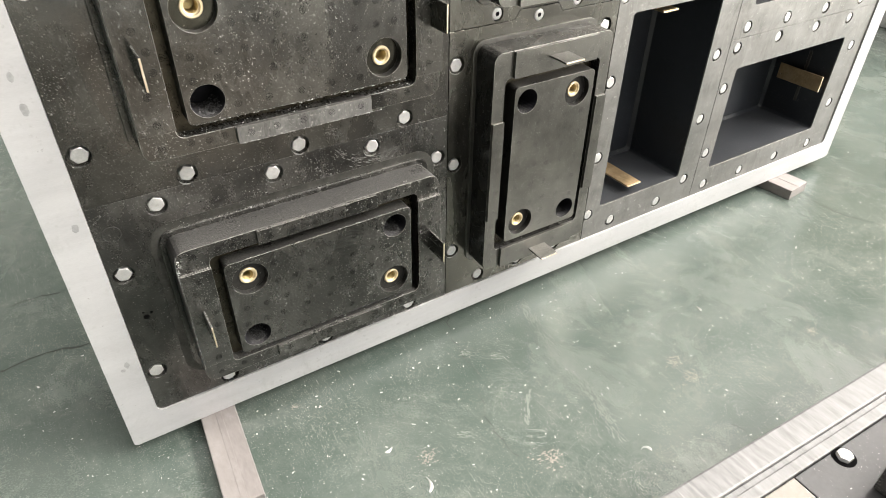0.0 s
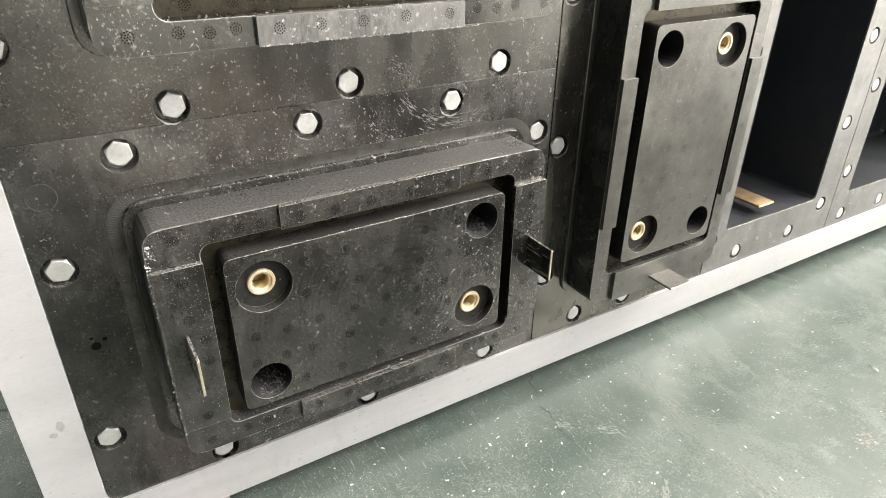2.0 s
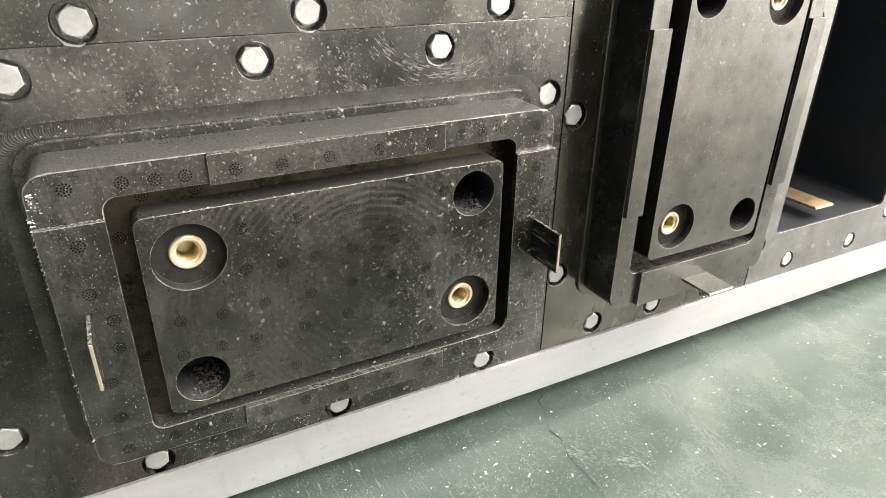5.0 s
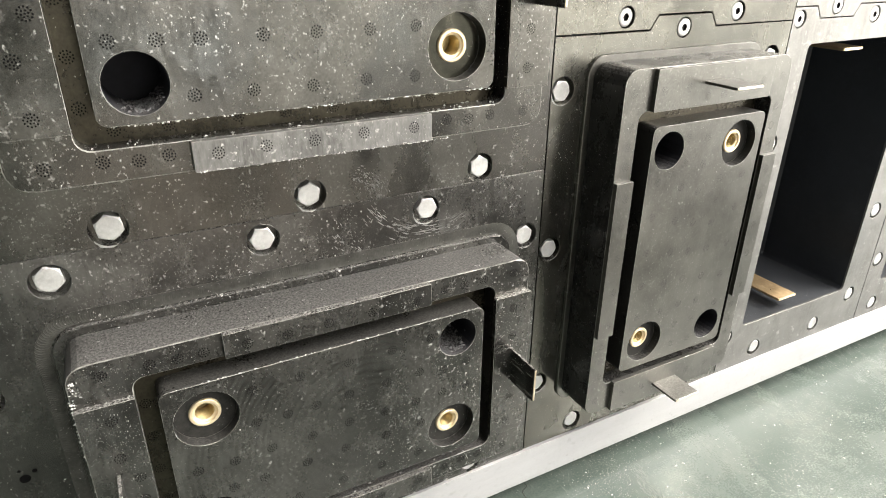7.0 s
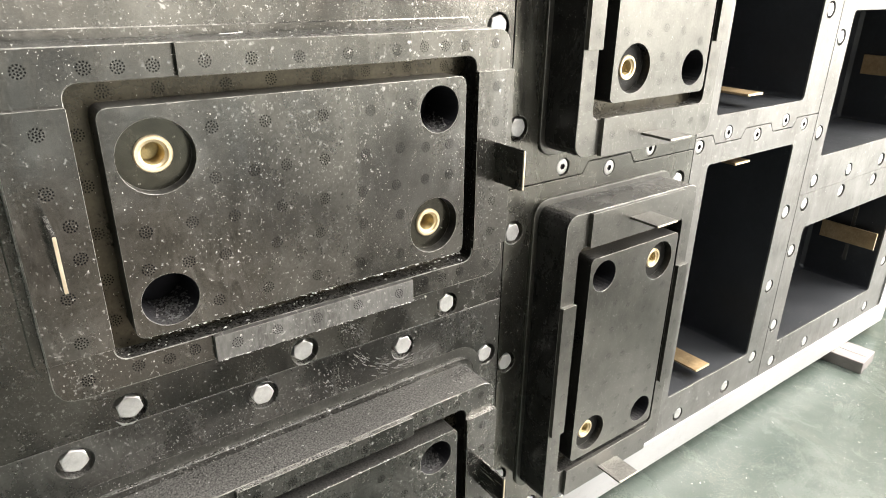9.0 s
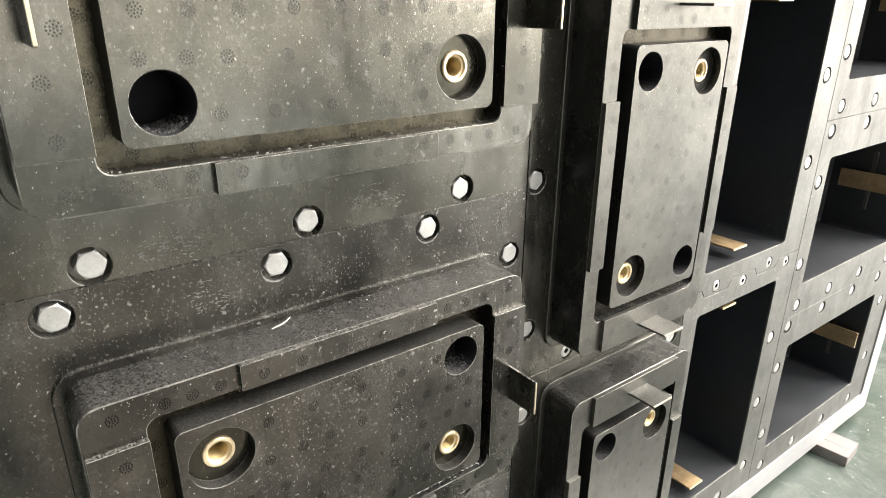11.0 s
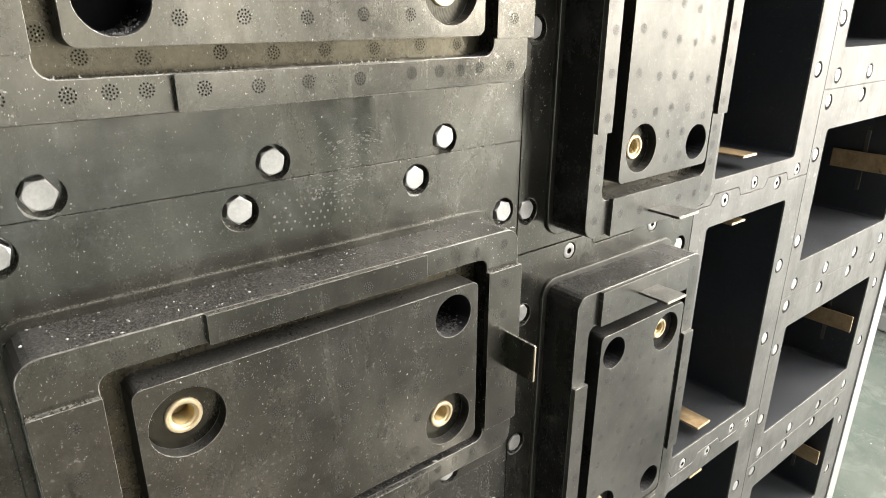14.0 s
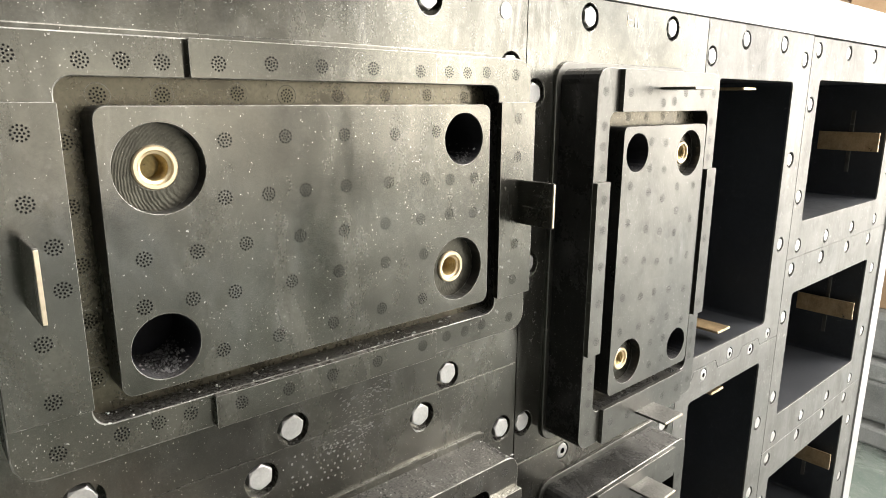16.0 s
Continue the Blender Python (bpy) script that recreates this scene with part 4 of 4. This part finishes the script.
hall_wall("wall_south", True, SOUTH - 0.25, WEST, EAST, WIN_SOUTH, WIN_SOUTH_B)
hall_wall("wall_west", False, WEST, SOUTH, NORTH, FILL_WEST)
hall_wall("wall_east", False, EAST + 0.25, SOUTH, NORTH, WIN_EAST, WIN_EAST_B)
# The roof is unseen; its rooflights are assumed, for light from above.
bm = bmesh.new()
edges = [WEST - 0.3] + [v for pair in ROOFLIGHTS for v in pair] + [EAST + 0.3]
for x0, x1 in zip(edges[0::2], edges[1::2]):
    bmesh.ops.create_cube(bm, size=1, matrix=Matrix.Translation(((x0 + x1) / 2, -0.5, EAVES + 0.1)) @ Matrix.Diagonal((x1 - x0, 15.6, 0.2, 1)))
for x0, x1 in ROOFLIGHTS:
    for y0, y1 in ((SOUTH - 0.3, -7.4), (0.6, NORTH + 0.3)):
        bmesh.ops.create_cube(bm, size=1, matrix=Matrix.Translation(((x0 + x1) / 2, (y0 + y1) / 2, EAVES + 0.1)) @ Matrix.Diagonal((x1 - x0, y1 - y0, 0.2, 1)))
tagged(new("ceiling", as_mesh("ceiling", bm, ROOF)), "unseen sheet roof with long openings for light", "ceiling", kind="structure")

# ---------------------------------------------------------------- the second mould, lying on the floor
def flat_mould():
    x0, x1, y0, y1, h = 0.10, 1.70, -1.75, -0.462, 0.123
    askew = Matrix.Translation((0.6, -0.459, 0)) @ Matrix.Rotation(radians(-2.4), 4, "Z") @ Matrix.Translation((-0.6, 0.462, 0))
    ob = thing("flat_mould", askew, "aluminium mould frame lying flat with dark plates", "mould frame")
    for k, (a0, a1, b0, b1) in enumerate(((x0, x1, y1 - 0.033, y1), (x0, x1, y0, y0 + 0.036), (x0, x0 + 0.036, y0 + 0.0362, y1 - 0.0362), (x1 - 0.036, x1, y0 + 0.0362, y1 - 0.0362))):
        part("rail", block(a0, a1, b0, b1, 0, h, 0.003), RAIL, ob)
    part("groove_strip", block(x0 + 0.037, x1 - 0.037, y1 - 0.0395, y1 - 0.0335, 0.02, h - 0.004), RAIL, ob)
    part("inner_rail", block(x0 + 0.037, x1 - 0.037, y1 - 0.054, y1 - 0.040, 0.02, h, 0.0015), RAIL, ob)
    part("tan_plate", block(x0 + 0.037, 0.638, y0 + 0.037, y1 - 0.055, 0.02, h - 0.003, 0.001), PLATE_TAN, ob)
    part("dark_plate", block(0.6395, x1 - 0.037, y0 + 0.037, y1 - 0.055, 0.02, h - 0.003, 0.001), PLATE_GREY, ob)
    part("core_block", block(0.700, 0.95, -0.86, -0.567, h - 0.003, h + 0.045, 0.004), COAT, ob)
    for x in (0.711, 0.876, 1.036, 1.196):
        m = Matrix.Translation((x, y1 - 0.066, h - 0.0005)) @ Matrix.Rotation(radians(-90), 4, "X") @ Matrix.Translation((0, -0.004, 0))
        part("bolt", BOLT, None, ob, m=m)
        # a flat disc, black for the shade of the pocket round the bolt
        bm = slab(ring(0, 0, 0.0135, 22), -0.0006, 0.0, back=False)
        part("bolt_pocket", bm, HOLE, ob, "flat black disc for the shade in a bolt's pocket", m=Matrix.Translation((x, y1 - 0.066, h - 0.003)) @ Matrix.Rotation(radians(-90), 4, "X"))


flat_mould()


# ---------------------------------------------------------------- stacks of castings and boxes farther along the floor
def casting(m, w, d, h, label):
    """A grey cast mould half: a plate with a raised ribbed body and two lugs."""
    ob = thing("mould_casting", m, label, "casting", "stacked castings")
    part("base", block(-w / 2, w / 2, -d / 2, d / 2, 0, h * 0.3, 0.012), GREY_CAST, ob)
    part("body", block(-w / 2 + 0.04, w / 2 - 0.04, -d / 2 + 0.05, d / 2 - 0.05, h * 0.3, h, 0.025, 3), GREY_CAST, ob)
    for y in (-d / 4, d / 4):
        part("rib", block(-w / 2 + 0.015, -w / 2 + 0.0395, y - 0.02, y + 0.02, h * 0.3, h * 0.85, 0.008), GREY_CAST, ob)
    for y in (-d / 2 + 0.06, d / 2 - 0.06):
        part("lug", block(-w / 2 - 0.03, -w / 2 - 0.0005, y - 0.025, y + 0.025, h * 0.08, h * 0.22, 0.008), GREY_CAST, ob)


for i in range(5):
    for k in range(2):
        casting(Matrix.Translation((2.98 + 0.03 * (i % 2), 0.28 + 0.47 * i + 0.04 * k, 0.245 * k)) @ Matrix.Rotation(radians((-3, 4, -2, 5, 1)[i] + 3 * k), 4, "Z"),
                0.58, 0.44, 0.244, "grey cast mould half in a low stack")


def carton(m, w, d, h):
    ob = thing("cardboard_box", m, "closed brown cardboard box on a stack", "box", "stacked boxes")
    part("box", block(-w / 2, w / 2, -d / 2, d / 2, 0, h, 0.004), CARD, ob)
    part("tape", block(-w / 2 - 0.0006, w / 2 + 0.0006, -0.025, 0.025, h * 0.75, h + 0.0008), PLATE_TAN, ob)


for i in range(4):
    for k in range(2):
        carton(Matrix.Translation((3.02, 0.32 + 0.5 * i, 0.49 + 0.3 * k)) @ Matrix.Rotation(radians(4 * i - 5 + 3 * k), 4, "Z"), 0.46, 0.44, 0.3)
for i in range(2):
    for k in range(5):
        carton(Matrix.Translation((8.4 + 0.03 * k, 2.0 + 0.75 * i, 0.5 * k)) @ Matrix.Rotation(radians(3 * i - 4 + 2 * k), 4, "Z"), 0.7, 0.68, 0.5)


# ---------------------------------------------------------------- cracks and crumbs
def crack(points, width):
    """A jagged hairline in the floor's paint."""
    r, bm, line = random.Random(len(points) * 7 + int(width * 1e5)), bmesh.new(), []
    for (x0, y0), (x1, y1) in zip(points, points[1:]):
        n = max(3, int(math.hypot(x1 - x0, y1 - y0) / 0.012))
        line += [(x0 + (x1 - x0) * i / n + r.uniform(-0.004, 0.004), y0 + (y1 - y0) * i / n + r.uniform(-0.004, 0.004)) for i in range(n)]
    rows = []
    for i, (x, y) in enumerate(line):
        w = width * r.uniform(0.3, 1.0) * (1 - 0.6 * i / len(line))
        rows.append((bm.verts.new((x - w / 3, y - w / 2, 0.0004)), bm.verts.new((x + w / 3, y + w / 2, 0.0004))))
    for a, b in zip(rows, rows[1:]):
        bm.faces.new((a[0], a[1], b[1], b[0]))
    part("crack", bm, CRACK, floor, "thin dark crack")


crack([(1.405, -0.045), (1.395, -0.13), (1.43, -0.23), (1.50, -0.36), (1.52, -0.5)], 0.0026)
crack([(0.005, 0.262), (-0.06, 0.275), (-0.12, 0.262), (-0.2, 0.30), (-0.36, 0.31)], 0.0045)
crack([(0.526, 0.023), (0.51, -0.011), (0.502, -0.036), (0.495, -0.073), (0.496, -0.094), (0.494, -0.117), (0.483, -0.134), (0.471, -0.152)], 0.0028)
crack([(-0.02, 0.42), (-0.05, 0.43), (-0.11, 0.42)], 0.004)
crack([(1.82, 0.21), (1.95, 0.20), (2.1, 0.17), (2.3, 0.15)], 0.0042)


def patch_mesh(bm, x, y, w, d, turn, r, z=0.0002, n=14, rag=0.35):
    """A thin ragged patch of worn paint."""
    c, s = math.cos(turn), math.sin(turn)
    vs = []
    for i in range(n):
        a = math.tau * i / n
        k = 1 - rag * r.random()
        u, v = w / 2 * k * max(-0.8, min(0.8, 1.3 * math.cos(a))), d / 2 * k * max(-0.8, min(0.8, 1.3 * math.sin(a)))
        vs.append(bm.verts.new((x + c * u - s * v, y + s * u + c * v, z)))
    bm.faces.new(vs)


def floor_marks():
    """Chips, scuffs and scratches in the floor's paint."""
    r = random.Random(21)
    for x, y, size in ((0.772, -0.259, 0.026), (0.768, -0.295, 0.024), (0.488, -0.291, 0.036), (0.352, -0.206, 0.024), (0.232, -0.031, 0.012), (1.02, -0.33, 0.02)):
        bm = bmesh.new()
        for k in range(70):
            patch_mesh(bm, x + r.gauss(0, size * 0.3), y + r.gauss(0, size * 0.22), size * r.uniform(0.04, 0.22), size * r.uniform(0.03, 0.13), r.uniform(-0.9, 0.2), r, 0.0002 + 0.000002 * k, 8, 0.6)
        part("paint_chip", bm, CHIP, floor, "bare patch of chipped floor paint")
    for x, y, w, d in ((0.540, -0.103, 0.022, 0.012), (0.503, -0.073, 0.02, 0.01), (0.501, -0.247, 0.034, 0.006), (0.494, -0.255, 0.034, 0.006), (0.486, -0.264, 0.032, 0.006), (0.415, -0.202, 0.024, 0.012)):
        bm = bmesh.new()
        for k in range(34):
            u, v = w * r.uniform(-0.45, 0.45), d * r.uniform(-0.5, 0.5)
            patch_mesh(bm, x + u * math.cos(0.58) + v * math.sin(0.58), y - u * math.sin(0.58) + v * math.cos(0.58), w * r.uniform(0.1, 0.4), d * r.uniform(0.05, 0.22), -0.58, r, 0.0002 + 0.000002 * k, 9, 0.5)
        part("scuff", bm, SCUFF, floor, "pale scuff on the paint")
    bm = bmesh.new()
    path = ((0.652, -0.024), (0.634, -0.102), (0.624, -0.143), (0.617, -0.21), (0.608, -0.264), (0.594, -0.319))
    for k in range(420):
        i = r.randrange(5)
        t = r.random()
        x, y = path[i][0] + (path[i + 1][0] - path[i][0]) * t, path[i][1] + (path[i + 1][1] - path[i][1]) * t
        patch_mesh(bm, x + r.uniform(-0.009, 0.009), y + r.uniform(-0.012, 0.012), r.uniform(0.0008, 0.003), r.uniform(0.002, 0.016), r.uniform(-0.5, 0.3), r, 0.00015 + 0.0000006 * k, 8, 0.6)
    for k in range(46):
        t = k / 46
        patch_mesh(bm, 0.503 - 0.004 + 0.04 * t + r.gauss(0, 0.003), -0.232 + 0.047 * t, 0.003, r.uniform(0.003, 0.012), -0.6, r, 0.00030 + 0.0000006 * k, 8, 0.6)
    part("scuff_streak", bm, SCUFF, floor, "long pale drag mark")
    bm = bmesh.new()
    for k in range(620):
        x, y = r.uniform(-0.4, 2.2), r.uniform(-0.46, 0.0)
        a, n = r.choice((r.uniform(-0.9, -0.2), r.uniform(0.1, 0.9), r.uniform(-1.6, 1.6), r.uniform(-1.6, 1.6))), r.uniform(0.004, 0.07) * r.random()
        patch_mesh(bm, x, y, n + 0.003, r.uniform(0.0002, 0.0006), a, r, 0.00012 + 0.0000002 * k, 6, 0.4)
    part("scratch_marks", bm, SCUFF, floor, "fine pale scratches")


floor_marks()
crack([(0.742, -0.388), (0.751, -0.396), (0.753, -0.42), (0.762, -0.447)], 0.0022)
crack([(0.479, -0.146), (0.462, -0.18), (0.452, -0.215), (0.450, -0.25), (0.460, -0.277)], 0.0024)


def foam_shaving(x, y, turn, length, bend, z=0.0, where="the green floor", width=0.0018):
    """A curled sliver of foam on the floor."""
    bm = bmesh.new()
    rows = []
    for i in range(9):
        t = i / 8
        a = turn + bend * t
        px, py = x + length * (t * math.cos(a)), y + length * (t * math.sin(a))
        w = width * (0.4 + math.sin(math.pi * min(1, t + 0.1)))
        rows.append([bm.verts.new((px - w * math.sin(a), py + w * math.cos(a), z + 0.0004)), bm.verts.new((px, py, z + 1.1 * width)), bm.verts.new((px + w * math.sin(a), py - w * math.cos(a), z + 0.0004))])
    for p, q in zip(rows, rows[1:]):
        for k in (0, 1):
            bm.faces.new((p[k], p[k + 1], q[k + 1], q[k]))
    tagged(new("foam_shaving", as_mesh("foam_shaving", bm, FOAM)), "curled white foam shaving on " + where, "shaving", "foam shavings")


for shaving in ((0.614, -0.357, 0.6, 0.013, 1.8), (0.325, -0.252, 0.3, 0.022, 0.9), (0.306, -0.169, -0.5, 0.012, 0.7), (0.25, -0.23, -0.9, 0.008, 0.5), (0.9, -0.2, 0.2, 0.012, 1.1)):
    foam_shaving(*shaving)
foam_shaving(0.258, -0.012, 0.15, 0.022, 0.35, ROW4[1] + 0.1001 + LIFT, "a black core insert", 0.0008)


def crumbs(name, spots, label, material=None):
    """Loose chips of white foam: small uneven lumps in one mesh."""
    bm, r = bmesh.new(), random.Random(5)
    for x, y, z, size, flat in spots:
        m = Matrix.Translation((x, y, z)) @ Matrix.Rotation(r.uniform(0, 6.28), 4, "Z") @ Matrix.Diagonal((size * r.uniform(0.6, 2.2), size * r.uniform(0.5, 1.0), size * flat, 1))
        vs = [bm.verts.new(m @ Vector((a + r.uniform(-0.2, 0.2), b + r.uniform(-0.2, 0.2), c))) for a, b, c in ((-0.5, -0.5, 0), (0.5, -0.5, 0), (0.5, 0.5, 0), (-0.5, 0.5, 0), (0, 0, 0.8))]
        for i in range(4):
            bm.faces.new((vs[i], vs[(i + 1) % 4], vs[4]))
        bm.faces.new((vs[3], vs[2], vs[1], vs[0]))
    return tagged(new(name, as_mesh(name, bm, material or FOAM)), label, "crumbs", kind="stuff")


r = random.Random(3)
spots = []
for _ in range(3200):
    x, y = r.uniform(-0.3, 2.0), -0.45 + 0.75 * r.random()
    if y > -0.01 and 0.0 < x < 1.6:
        y -= 0.3
    if -0.45 < y < 0.3:
        spots.append((x, y, 0.0002, 0.0005 + 0.0020 * r.random() ** 4, 0.5))
crumbs("floor_crumbs", spots, "white foam crumbs scattered over the green floor")
spots = []
for n, z in enumerate(ROW4):
    for _ in range(60):
        spots.append((AX + r.uniform(-0.13, 0.13), -0.027 - 0.014 * r.random(), z - 0.0815 + LIFT + 0.0002, 0.0006 + 0.0013 * r.random() ** 3, 0.6))
    for _ in range(130 if n == 2 else 50):
        spots.append((AX + r.uniform(-0.165, 0.165), -0.003 - 0.037 * r.random(), z + 0.1002 + LIFT, 0.0004 + 0.0011 * r.random() ** 3, 0.5))
for _ in range(560):
    z = 0.347 - 0.165 * r.random() ** 1.5
    spots.append((AX - 0.1685 + r.uniform(-0.0006, 0.0022) + (0.004 * r.random() if z > 0.335 else 0), -0.0412 + r.uniform(0, 0.002), z + LIFT, 0.0005 + 0.0015 * r.random() ** 2.2, 0.8))
for _ in range(200):
    spots.append((AX + r.uniform(-0.118, 0.12), CORE_Y - 0.0004 + 0.0015 * r.random(), ROW4[1] - 0.0686 + LIFT + r.uniform(-0.0006, 0.0006), 0.0004 + 0.0012 * r.random() ** 3, 0.6))
    spots.append((AX + r.uniform(-0.075, 0.09), PAD_Y - 0.0004 + 0.0015 * r.random(), ROW4[1] - 0.0998 + LIFT + r.uniform(-0.0006, 0.0006), 0.0004 + 0.0012 * r.random() ** 3, 0.6))
for _ in range(90):
    spots.append((AX + r.uniform(-0.115, 0.12), CORE_Y + 0.001 * r.random(), ROW4[0] + 0.0690 + LIFT, 0.0004 + 0.0008 * r.random() ** 3, 0.6))
crumbs("mould_crumbs", spots, "white foam crumbs lying in the channels of the cores")
spots = []
for z in ROW4:
    for a, b in SOCKETS:
        for _ in range(260):
            u = r.gauss(0.3, 0.36)
            spots.append((AX + a + 0.0160 * math.sin(u), -0.042 + 0.034 * r.random(), z + b - 0.0163 * math.cos(u) + LIFT, 0.0006 + 0.0010 * r.random() ** 2, 0.9))
crumbs("bore_residue", spots, "foam residue lying in the round bores, greyed for their shade", RESIDUE)
